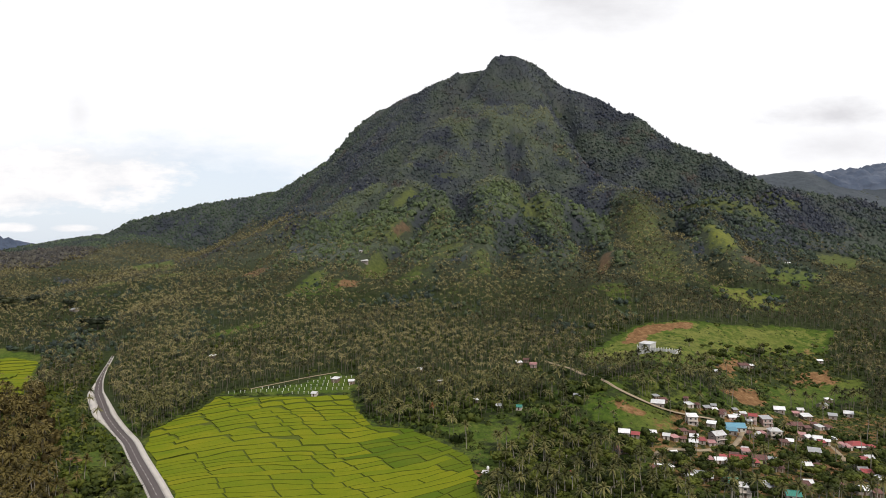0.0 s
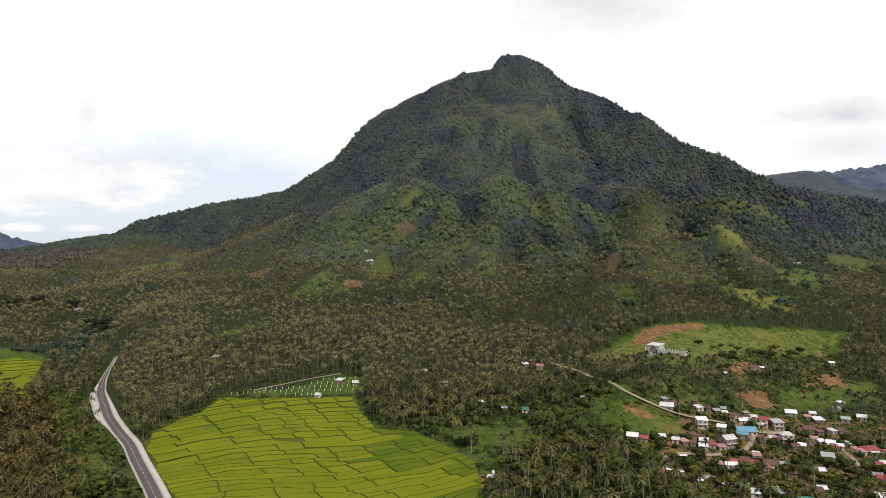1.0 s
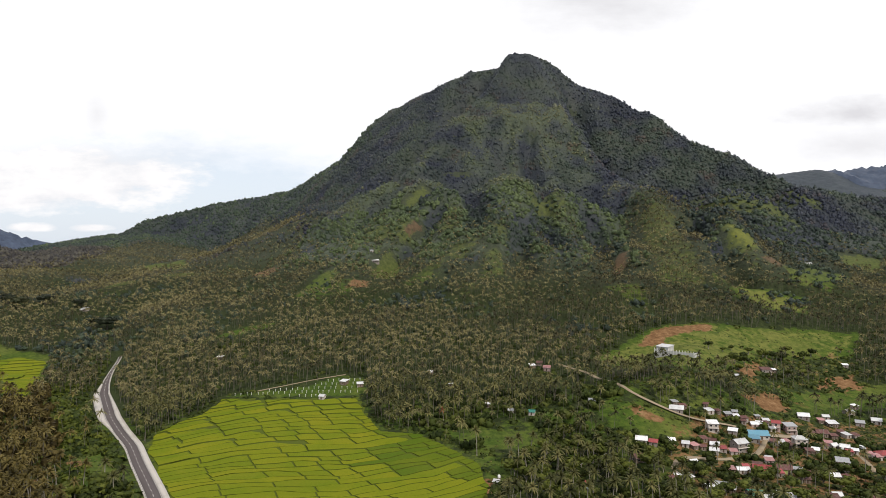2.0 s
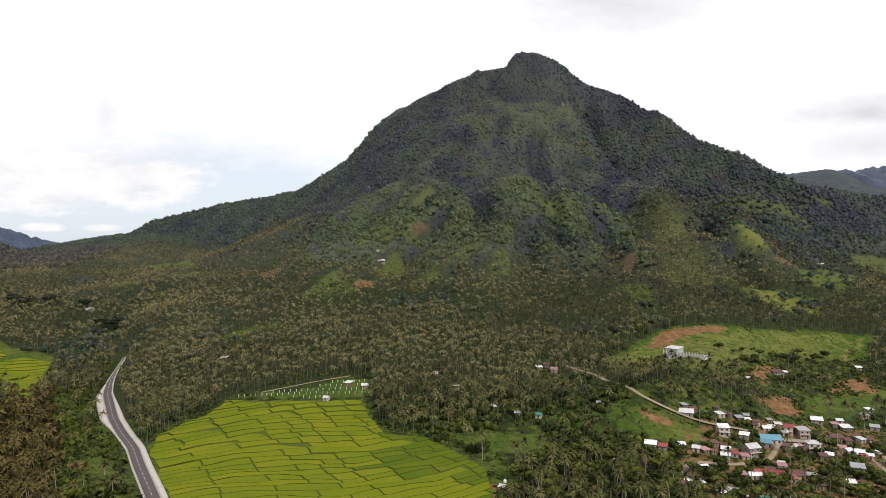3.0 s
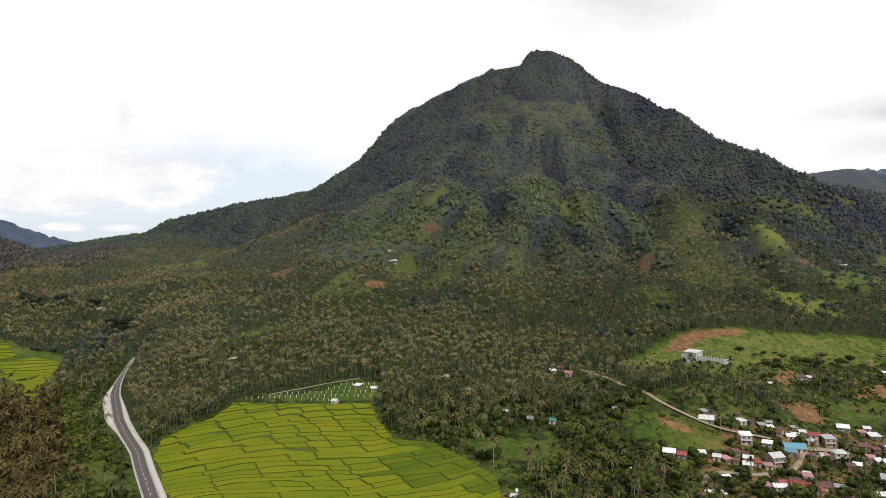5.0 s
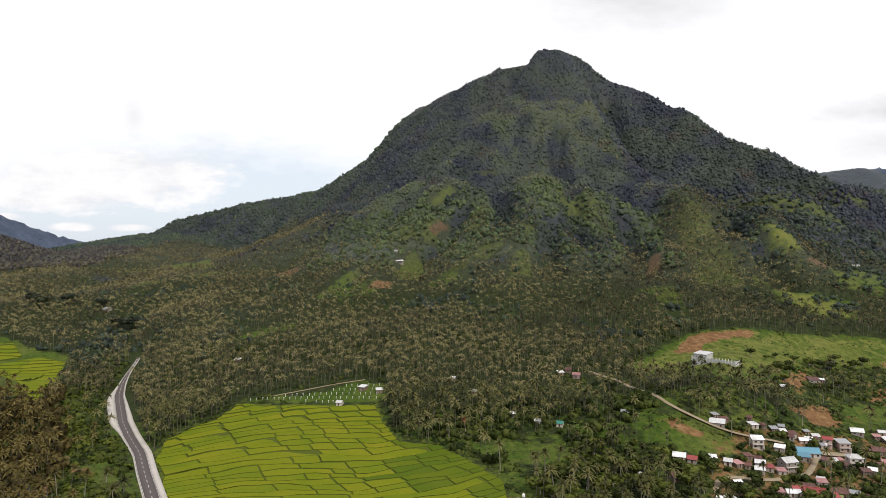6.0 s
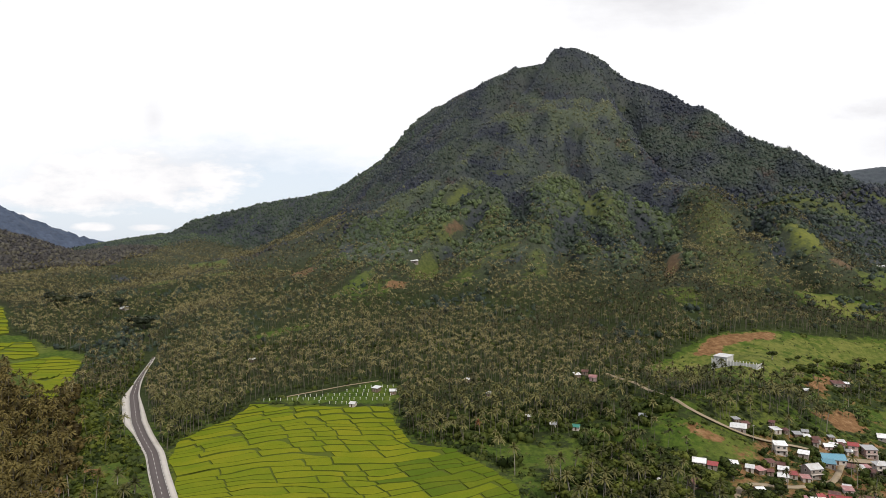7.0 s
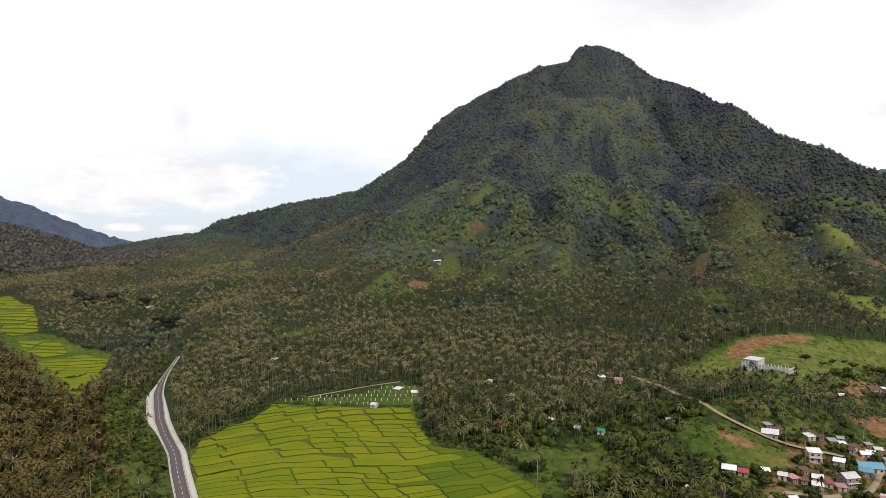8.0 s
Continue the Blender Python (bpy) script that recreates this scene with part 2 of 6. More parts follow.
# blue aerial haze of the far mountains is painted into this leaf colour
HAZED_FAR_CANOPY = leaf_material("hazed_far_forest", (0.04, 0.058, 0.1), (0.053, 0.074, 0.126), (0.068, 0.09, 0.138), through_light=0.03, waxy=0.4, mottle=0.0, grain=0.06)
# forest green greyed and blued: haze over the eastern hills, in the colour
HAZED_EAST_CANOPY = leaf_material("eastern_forest", (0.03, 0.04, 0.052), (0.044, 0.057, 0.064), (0.064, 0.08, 0.07), through_light=0.03, waxy=0.3, mottle=0.0, grain=0.1)
# brown woods, lightened and blued by distance haze put into the colour
BROWN_CANOPY = leaf_material("western_woods", (0.035, 0.033, 0.036), (0.058, 0.054, 0.052), (0.096, 0.09, 0.066), through_light=0.03, waxy=0.25, mottle=0.0, grain=0.2)
DARK_LEAF = leaf_material("dark_leaves", (0.018, 0.024, 0.014), (0.034, 0.042, 0.022), (0.06, 0.066, 0.032), False)
LEAF = leaf_material("broad_leaves", (0.019, 0.026, 0.008), (0.052, 0.067, 0.014), (0.12, 0.135, 0.028), False, waxy=0.08)
GRASS_TUFT = leaf_material("tussock_grass", (0.028, 0.042, 0.009), (0.06, 0.08, 0.016), (0.13, 0.125, 0.035))
SHRUB = leaf_material("shrub_leaves", (0.018, 0.028, 0.008), (0.044, 0.061, 0.014), (0.09, 0.105, 0.024), waxy=0.08)
HILL_LEAF = leaf_material("hillside_leaves", (0.034, 0.026, 0.01), (0.074, 0.058, 0.02), (0.135, 0.105, 0.038), waxy=0.08)
THICKET_LEAF = leaf_material("thicket_leaves", (0.028, 0.038, 0.008), (0.068, 0.088, 0.013), (0.13, 0.146, 0.026), waxy=0.08)
PALE_BARK = plain("bleached_bark", (0.42, 0.36, 0.3), 0.9, spread=0.1, scale=1.2, grain=8.0)
BARK = plain("bark", (0.28, 0.255, 0.22), 0.9, spread=0.2, scale=1.2, grain=8.0)
GROVE_BARK = plain("grey_palm_bark", (0.17, 0.15, 0.125), 0.9, spread=0.2, scale=1.2, grain=8.0)
# darkened copy of the bark: shade under the crowns put into its colour
SHADED_BARK = plain("shaded_bark", (0.12, 0.105, 0.085), 0.9, spread=0.2, scale=1.2, grain=8.0)
BUND = plain("grassy_bund", (0.085, 0.11, 0.017), 0.95, spread=0.1, scale=0.15, grain=2.0, dirt=(0.075, 0.062, 0.022), worn=0.5, gloss=0.06)
ASPHALT = plain("asphalt", (0.115, 0.097, 0.097), 0.85, spread=0.05, scale=0.08, grain=4.0, dirt=(0.14, 0.122, 0.115), worn=0.5, gloss=0.2)
ROAD_PAINT = plain("road_paint", (0.75, 0.74, 0.7), 0.7, spread=0.05, scale=1.0, worn=0.4)
CONCRETE = plain("pale_concrete", (0.5, 0.465, 0.435), 0.85, spread=0.08, scale=0.12, grain=3.0, dirt=(0.33, 0.3, 0.26), worn=0.6)
TRACK = plain("sandy_track", (0.3, 0.245, 0.175), 0.95, spread=0.05, scale=0.2, grain=2.0, dirt=(0.25, 0.18, 0.11), worn=0.7, gloss=0.1)

# ---- lie of the land: an old volcano, its ridges, and the plain at its foot ----
SUMMIT = (169.0, 1348.0)


def lattice(ix, iy, seed):
    """Hashed lattice values, 0 to 1."""
    h = (ix.astype(np.int64) * 374761393 + iy.astype(np.int64) * 668265263 + seed * 974711) & 0x7FFFFFFF
    h = ((h ^ (h >> 13)) * 1274126177) & 0x7FFFFFFF
    return ((h ^ (h >> 16)) & 0xFFFF) / 65535.0


def value_noise(x, y, seed=0):
    ix, iy = np.floor(x), np.floor(y)
    fx, fy = x - ix, y - iy
    fx, fy = fx * fx * (3 - 2 * fx), fy * fy * (3 - 2 * fy)
    a, b = lattice(ix, iy, seed), lattice(ix + 1, iy, seed)
    c, d = lattice(ix, iy + 1, seed), lattice(ix + 1, iy + 1, seed)
    return (a * (1 - fx) + b * fx) * (1 - fy) + (c * (1 - fx) + d * fx) * fy


def fbm(x, y, size, seed=0, octaves=4):
    """Noise from -1 to 1 whose largest forms are about size metres."""
    total, amp, norm = 0.0, 1.0, 0.0
    for k in range(octaves):
        total = total + amp * (2 * value_noise(x / size + 17.3 * k, y / size - 9.1 * k, seed + k) - 1)
        norm += amp
        amp, size = amp * 0.5, size * 0.5
    return total / norm


def crest(x, y, line, slope, soft):
    """Height of a ridge whose crest runs along line and falls away by slope on both sides."""
    best = np.full(np.shape(x), -1e9)
    for (ax, ay, az), (bx, by, bz) in zip(line, line[1:]):
        dx, dy = bx - ax, by - ay
        s = np.clip(((x - ax) * dx + (y - ay) * dy) / (dx * dx + dy * dy), 0, 1)
        d = np.hypot(x - ax - s * dx, y - ay - s * dy)
        best = np.maximum(best, az + s * (bz - az) - slope * (np.sqrt(d * d + soft * soft) - soft))
    return best


def segment_distance(x, y, line):
    best = np.full(np.shape(x), 1e9)
    for (ax, ay), (bx, by) in zip(line, line[1:]):
        dx, dy = bx - ax, by - ay
        s = np.clip(((x - ax) * dx + (y - ay) * dy) / (dx * dx + dy * dy), 0, 1)
        best = np.minimum(best, np.hypot(x - ax - s * dx, y - ay - s * dy))
    return best


def smooth_max(a, b, k):
    h = np.clip(0.5 + 0.5 * (a - b) / k, 0, 1)
    return b + (a - b) * h + k * h * (1 - h)


def step(a, b, v):
    s = np.clip((v - a) / (b - a), 0, 1)
    return s * s * (3 - 2 * s)


CONE_R = (0, 200, 345, 460, 585, 650, 730, 800, 870, 920, 970, 1060, 1500)
CONE_Z = (400, 270, 190, 145, 112, 90, 67, 48, 31, 18, 6, 0, -2)
RIDGES = {
    "summit": (((246, 1372, 520), (205, 1345, 526), (165, 1350, 527)), 1.35, 12),
    "back_left": (((165, 1380, 508), (84, 1420, 512), (40, 1400, 487), (-50, 1480, 455), (-116, 1558, 432), (-150, 1590, 390), (-212, 1667, 342)), 1.1, 12),
    "far_left": (((-212, 1667, 340), (-394, 1827, 277), (-688, 2000, 247), (-866, 1960, 198), (-960, 1990, 154), (-1060, 2050, 108), (-1460, 2400, 97), (-2000, 2500, 100)), 0.8, 20),
    "right_top": (((243, 1365, 517), (318, 1350, 453), (372, 1330, 420), (433, 1290, 386), (448, 1270, 360)), 1.15, 10),
    "right": (((448, 1270, 363), (503, 1220, 318), (550, 1160, 282), (561, 1130, 256), (584, 1080, 235), (591, 1050, 218), (665, 1050, 203), (758, 1050, 195)), 0.85, 12),
    "palm_spur": (((288, 1055, 249), (299, 1030, 232), (319, 985, 209), (319, 905, 185), (291, 810, 141), (278, 730, 106), (260, 660, 78)), 0.75, 10),
    "bare_spur": (((13, 930, 191), (-15, 890, 166), (-41, 850, 139)), 0.8, 5),
    "bare_spur_foot": (((13, 930, 191), (16, 850, 143), (11, 770, 106)), 0.7, 10),
    "fern_spur": (((-11, 990, 213), (-53, 930, 175), (-73, 880, 144)), 0.8, 6),
    "grass_spur": (((-71, 1010, 215), (-117, 985, 191), (-153, 940, 154)), 0.75, 8),
    "front_foot": (((130, 965, 225), (85, 860, 165), (60, 770, 128), (40, 650, 78)), 0.6, 30),
    "left_spur": (((-30, 1250, 320), (-80, 1120, 220), (-127, 995, 163), (-180, 930, 105)), 0.7, 25),
    "west_spur": (((-190, 1200, 200), (-231, 1072, 160), (-270, 950, 105)), 0.5, 25),
    "right_spur": (((470, 990, 205), (405, 880, 165), (342, 760, 138), (330, 680, 92)), 0.7, 20),
    "side_right": (((640, 930, 120), (553, 930, 132), (446, 800, 100), (400, 720, 88)), 0.45, 30),
    "bench": (((190, 470, 36), (160, 420, 30), (112, 388, 22), (60, 385, 9)), 0.6, 14),
    "bench_top": (((185, 620, 76), (195, 565, 44)), 0.5, 30),
    "lane_bank": (((112, 446, 20), (119, 425, 20.5), (121, 405, 20)), 0.4, 8),
    "west_rise": (((-500, 690, 46), (-430, 780, 60), (-370, 920, 82)), 0.3, 40),
    "west_apron": (((-520, 760, 50), (-590, 850, 62), (-607, 950, 70), (-639, 1080, 74), (-704, 1250, 94), (-782, 1500, 116), (-830, 1750, 150)), 0.2, 70),
    "hill_left": (((-520, 330, 95), (-400, 370, 62), (-310, 385, 28)), 0.45, 25),
    "east_hills": (((1040, 2060, 300), (1108, 2100, 341), (1154, 2100, 355), (1275, 2100, 370), (1368, 2100, 352), (1457, 2100, 367), (1572, 2100, 359), (1702, 2100, 374), (2100, 2000, 380)), 0.45, 30),
    "east_far": (((2900, 2900, 640), (2280, 3000, 515), (1700, 2900, 380)), 0.4, 60),
    "west_hills": (((-1700, 1000, 330), (-1088, 1325, 160), (-1038, 1366, 140), (-978, 1410, 100), (-900, 1480, 80)), 0.4, 40),
    "west_far": (((-3000, 2500, 560), (-2500, 3010, 350), (-2408, 3088, 318), (-2288, 3178, 245), (-2091, 3312, 155), (-1990, 3369, 125)), 0.8, 30),
}
# ravines: line, depth, half width
HOLLOWS = (
    (((140, 1128), (128, 1080), (124, 1035)), 10, 8),
    (((176, 1138), (160, 1085), (163, 1030)), 24, 13),
    (((205, 1115), (212, 1070), (215, 1020)), 7, 9),
    (((108, 1350), (52, 1290), (0, 1215), (-45, 1130), (-85, 1050)), 38, 24),
    (((287, 1300), (300, 1215), (335, 1115), (372, 1020), (385, 930)), 48, 24),
    (((120, 850), (105, 770), (95, 690)), 26, 17),
    (((5, 900), (-25, 820), (-60, 740)), 26, 17),
    (((225, 900), (215, 800), (200, 710)), 26, 18),
    (((165, 960), (150, 860), (150, 760)), 22, 15),
    (((60, 960), (62, 880), (55, 800)), 20, 14),
    (((345, 830), (330, 750), (325, 660)), 22, 16),
    (((-180, 1100), (-195, 960), (-240, 860)), 26, 17),
    (((440, 900), (420, 800), (395, 720)), 18, 25),
)


# the mountain's front face: a broad facet from the summit to the foot of its cliffs
FACE_POINTS = ((144, 1345, 508), (240, 1350, 512), (91, 1255, 404), (262, 1262, 412), (25, 1165, 336), (259, 1190, 353), (-17, 1095, 284), (262, 1120, 299),
               (-38, 1035, 241), (288, 1055, 249), (159, 1150, 357), (118, 1165, 355), (207, 1165, 346), (97, 1035, 225), (165, 1030, 220))
FACE_SIDES = ((0, 1, 3), (0, 3, 2), (2, 3, 12), (2, 12, 11), (11, 12, 10), (2, 11, 4), (3, 5, 12), (4, 11, 13), (11, 10, 13), (10, 14, 13), (10, 12, 14),
              (12, 5, 7), (12, 7, 14), (7, 9, 14), (4, 13, 6), (6, 13, 8))
FACE_RIM = tuple(FACE_POINTS[k] for k in (0, 2, 4, 6, 8, 13, 14, 9, 7, 5, 3, 1))


def facets(x, y, points, sides):
    """Height of flat facets between points; far below everything beside them."""
    best = np.full(np.shape(x), -1e9)
    for i, j, k in sides:
        (ax, ay, az), (bx, by, bz), (cx, cy, cz) = points[i], points[j], points[k]
        d = (by - cy) * (ax - cx) + (cx - bx) * (ay - cy)
        p = ((by - cy) * (x - cx) + (cx - bx) * (y - cy)) / d
        q = ((cy - ay) * (x - cx) + (ax - cx) * (y - cy)) / d
        best = np.where((p >= 0) & (q >= 0) & (p + q <= 1), np.maximum(best, p * az + q * bz + (1 - p - q) * cz), best)
    return best


def ground_z(x, y):
    x, y = np.asarray(x, float), np.asarray(y, float)
    r = np.hypot(x - SUMMIT[0], y - SUMMIT[1])
    ang = np.arctan2(x - SUMMIT[0], SUMMIT[1] - y)
    z = np.interp(r, CONE_R, CONE_Z)
    z = z - 18 * np.exp(-((x - 320) ** 2 + (y - 455) ** 2) / 90**2)
    z = z - 7 * np.exp(-((x - 215) ** 2 + (y - 365) ** 2) / 75**2)
    up = step(980, 780, r)
    # furrows that run down the flanks
    furrow = 1 - np.abs(fbm(ang * 260, r * 0.16, 60, 5, 3)) * 2
    z = z - up * step(80, 260, r) * (7 + 17 * step(800, 480, r) * step(60, 300, r)) * (furrow - 0.3)
    for line, slope, soft in RIDGES.values():
        z = smooth_max(z, crest(x, y, line, slope, soft), 14.0)
    z = smooth_max(z, np.maximum(facets(x + 14 * fbm(x, y, 60, 81, 3), y + 16 * fbm(x, y, 60, 82, 3), FACE_POINTS, FACE_SIDES), crest(x, y, FACE_RIM, 1.25, 4)), 8.0)
    for line, depth, half in HOLLOWS:
        z = z - depth * np.exp(-((segment_distance(x, y, line) / half) ** 2))
    z = z + fbm(x, y, 120, 2, 4) * (1.0 + 9 * up + 8 * step(760, 620, r) * step(120, 300, r) + 6 * step(1200, 1800, r)) + fbm(x, y, 420, 3, 2) * 5 * step(1000, 1400, r) + fbm(x, y, 46, 8, 3) * 9 * step(640, 480, r)
    return z


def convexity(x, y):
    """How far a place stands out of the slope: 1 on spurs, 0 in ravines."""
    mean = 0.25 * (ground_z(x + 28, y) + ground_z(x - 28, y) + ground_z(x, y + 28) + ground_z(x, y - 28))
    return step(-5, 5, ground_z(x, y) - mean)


def glade(x, y):
    """Grassy openings in the woods of the lower flanks, 0 to 1."""
    return step(0.12, 0.34, fbm(x, y, 85, 51, 3) + 0.22 * (convexity(x, y) - 0.6)) * step(250, 170, ground_z(x, y)) * step(40, 75, ground_z(x, y)) * step(-520, -420, x) * step(1250, 1100, y)


# ---- meshes ----
def mesh_object(name, verts, quads, materials, slots=None, tints=None, parent=None, smooth=False):
    """One object from arrays of corners and four-sided faces."""
    me = bpy.data.meshes.new(name)
    verts, quads = np.asarray(verts, np.float32), np.asarray(quads, np.int32)
    me.vertices.add(len(verts))
    me.vertices.foreach_set("co", verts.ravel())
    me.loops.add(quads.size)
    me.loops.foreach_set("vertex_index", quads.ravel())
    me.polygons.add(len(quads))
    me.polygons.foreach_set("loop_start", np.arange(0, quads.size, 4, dtype=np.int32))
    me.polygons.foreach_set("loop_total", np.full(len(quads), 4, np.int32))
    if slots is not None:
        me.polygons.foreach_set("material_index", np.asarray(slots, np.int32))
    if smooth:
        me.polygons.foreach_set("use_smooth", np.ones(len(quads), bool))
    for m in materials:
        me.materials.append(m)
    if tints is not None:
        me.attributes.new("tint", "FLOAT", "POINT").data.foreach_set("value", np.asarray(tints, np.float32))
    me.update(calc_edges=True)
    ob = new(name, me)
    if parent:
        ob.parent = parent
    return ob


def part(name, bm, material, parent, label="", smooth=False):
    """Links a bmesh as one mesh object under a thing or a part."""
    me = bpy.data.meshes.new(name)
    bm.to_mesh(me)
    bm.free()
    for m in material if isinstance(material, (list, tuple)) else (material,):
        me.materials.append(m)
    if smooth:
        me.polygons.foreach_set("use_smooth", np.ones(len(me.polygons), bool))
    ob = new(name, me)
    ob.parent = parent
    return tagged(ob, label)


def holder(name, m, label, category, group="", kind=""):
    ob = new(name)
    ob.matrix_basis = m
    return tagged(ob, label, category, group, kind)


def box(bm, x0, x1, y0, y1, z0, z1, bevel=0.0):
    vs = [bm.verts.new((x, y, z)) for z in (z0, z1) for x, y in ((x0, y0), (x1, y0), (x1, y1), (x0, y1))]
    fs = [bm.faces.new([vs[k] for k in f]) for f in ((3, 2, 1, 0), (4, 5, 6, 7), (0, 1, 5, 4), (1, 2, 6, 5), (2, 3, 7, 6), (3, 0, 4, 7))]
    if bevel:
        bmesh.ops.bevel(bm, geom=list({e for f in fs for e in f.edges}), offset=bevel, segments=1, affect="EDGES")
    return bm


def inside(x, y, poly):
    """Whether points lie in a polygon."""
    x, y = np.asarray(x, float), np.asarray(y, float)
    out = np.zeros(x.shape, bool)
    for (ax, ay), (bx, by) in zip(poly, poly[1:] + poly[:1]):
        cross = (ay > y) != (by > y)
        out ^= cross & (x < (bx - ax) * (y - ay) / ((by - ay) or 1e-9) + ax)
    return out


def reach(x, y, poly):
    """Signed distance to a polygon's edge, positive inside."""
    d = segment_distance(np.asarray(x, float), np.asarray(y, float), poly + poly[:1])
    return np.where(inside(x, y, poly), d, -d)


# ---- the plan of the valley floor ----
ROAD = [(-20, 100), (-60, 170), (-100, 234), (-131, 287), (-155, 326), (-172, 355), (-192, 382), (-210, 408), (-227, 437), (-244, 466), (-254, 489), (-259, 504), (-264, 521), (-269, 539), (-272, 549), (-279, 559), (-289, 570), (-304, 584), (-330, 630), (-350, 690)]
ROAD_OPEN = ROAD[:16]  # beyond this the palms close over it
LANE = [(93, 466), (98, 461), (109, 447), (115, 425), (117, 403), (119, 390), (123, 382), (131, 376), (139, 372), (147, 368), (159, 367), (172, 368), (195, 364)]
LANE_EAST = [(195, 364), (217, 371)]
LANE_SOUTH = [(194, 362), (184, 348), (175, 337), (149, 326), (130, 328), (121, 317), (119, 306)]
LANE_FAR_EAST = [(226, 316), (233, 330), (238, 346), (240, 366)]
TRACKS = {"village_lane": (LANE, 2.3), "lane_end": (LANE_EAST, 6.0), "lane_loop": (LANE_SOUTH, 2.7), "yard_track": (LANE_FAR_EAST, 2.6), "garden_path": ([(-126, 447), (-113, 451), (-98, 456), (-85, 460), (-75, 463), (-66, 465)], 0.4)}

PADDY = [(-148, 437), (-52, 425), (-42, 395), (-32, 370), (-9, 362), (5, 345), (22, 319), (24, 286), (20, 240), (-90, 240), (-112, 270), (-125, 288), (-139, 312), (-163, 353), (-167, 374), (-158, 398), (-151, 413)]
WEST_PADDY = [(-393, 540), (-372, 568), (-341, 557), (-325, 525), (-293, 459), (-264, 406), (-284, 410), (-318, 456)]
WEST_PADDY_FAR = [(-600, 760), (-515, 690), (-445, 608), (-458, 592), (-500, 600), (-640, 700)]
WEST_PADDY_MID = [(-446, 582), (-412, 594), (-385, 566), (-395, 550), (-425, 560)]
NURSERY = [(-146, 443), (-95, 447), (-70, 462), (-52, 458), (-49, 430), (-85, 432)]
MEADOW = [(123, 478), (150, 502), (180, 531), (247, 543), (327, 557), (380, 553), (345, 515), (275, 502), (240, 470), (213, 446), (200, 438), (169, 420), (155, 441)]
LOW_MEADOW = [(236, 412), (250, 440), (300, 462), (345, 474), (330, 440), (300, 430), (262, 412), (240, 402)]
CLEARINGS = [
    [(-145, 660), (-130, 722), (-112, 735), (-108, 690), (-112, 648)],
    [(340, 716), (352, 768), (408, 800), (396, 766), (368, 704), (352, 700)],
    [(305, 646), (331, 636), (378, 630), (352, 590), (322, 588), (300, 622)],
    [(384, 690), (446, 742), (506, 764), (470, 698), (406, 644), (378, 658)],
    [(100, 372), (118, 376), (127, 370), (150, 362), (145, 348), (128, 340), (105, 352)],
    [(5, 362), (28, 370), (62, 354), (60, 336), (34, 338), (14, 350)],
    [(-196, 338), (-182, 346), (-160, 318), (-147, 298), (-168, 294), (-180, 318)],
    [(-585, 1283), (-444, 1134), (-380, 987), (-465, 1046)],
    [(-470, 915), (-395, 850), (-410, 820), (-465, 870)],
    [(545, 842), (581, 853), (604, 835), (564, 794), (537, 812)],
    [(-385, 900), (-350, 925), (-330, 905), (-365, 880)],
    [(-75, 745), (-55, 800), (-40, 795), (-55, 740)],
    [(-480, 600), (-428, 606), (-382, 582), (-348, 572), (-328, 540), (-306, 488), (-262, 408), (-290, 402), (-330, 450), (-426, 545)],
    [(22, 324), (34, 332), (37, 302), (27, 288)],
    [(-200, 560), (-176, 578), (-152, 590), (-147, 583), (-173, 566)],
    [(-42, 926), (-14, 968), (-8, 958), (-36, 918)],
]
BARE = [
    [(164, 502), (186, 529), (237, 538), (233, 524), (192, 514), (182, 500)],
    [(205, 411), (234, 430), (235, 408), (215, 400)],
    [(218, 446), (234, 468), (250, 476), (240, 460), (226, 444)],
    [(282, 460), (304, 482), (326, 484), (324, 466)],
    [(203, 714), (225, 763), (231, 751), (219, 714)],
    [(-40, 842), (-24, 876), (-15, 878), (-32, 846)],
    [(-95, 668), (-88, 690), (-70, 690), (-72, 668)],
    [(115, 372), (130, 366), (136, 358), (120, 362)],
    [(8, 292), (26, 300), (32, 284), (15, 276)],
    [(-198, 300), (-193, 313), (-178, 300), (-184, 288)],
    [(-199, 323), (-192, 339), (-185, 327)],
    [(360, 690), (395, 708), (390, 690), (372, 680)],
    [(-231, 807), (-228, 850), (-196, 808), (-201, 786)],
]
VILLAGE = [(150, 374), (185, 385), (225, 398), (290, 408), (345, 420), (335, 285), (250, 255), (130, 262), (112, 300), (122, 335)]
# kept free of palms so that the camera sees the lane
LANE_VIEW_GAP = [(80, 455), (104, 415), (116, 382), (138, 370), (133, 356), (104, 368), (88, 400), (68, 445)]
SCRUB = [(212, 402), (204, 428), (214, 452), (222, 474), (262, 502), (330, 530), (345, 500), (300, 450), (262, 425), (240, 402)]
PALM_SPUR = [(300, 850), (291, 810), (284, 760), (276, 720), (262, 665)]
FIELDS = [PADDY, WEST_PADDY, WEST_PADDY_FAR, WEST_PADDY_MID]


def road_height():
    xs = np.array(ROAD, float)
    return np.maximum.accumulate(ground_z(xs[:, 0], xs[:, 1])) + 0.5


ROAD_Z = road_height()


def along(x, y, line, heights):
    """Distance to a line and the height of its nearest point."""
    best, high = np.full(np.shape(x), 1e9), np.zeros(np.shape(x))
    for (ax, ay), (bx, by), az, bz in zip(line, line[1:], heights, heights[1:]):
        dx, dy = bx - ax, by - ay
        s = np.clip(((x - ax) * dx + (y - ay) * dy) / (dx * dx + dy * dy), 0, 1)
        d = np.hypot(x - ax - s * dx, y - ay - s * dy)
        high = np.where(d < best, az + s * (bz - az), high)
        best = np.minimum(best, d)
    return best, high


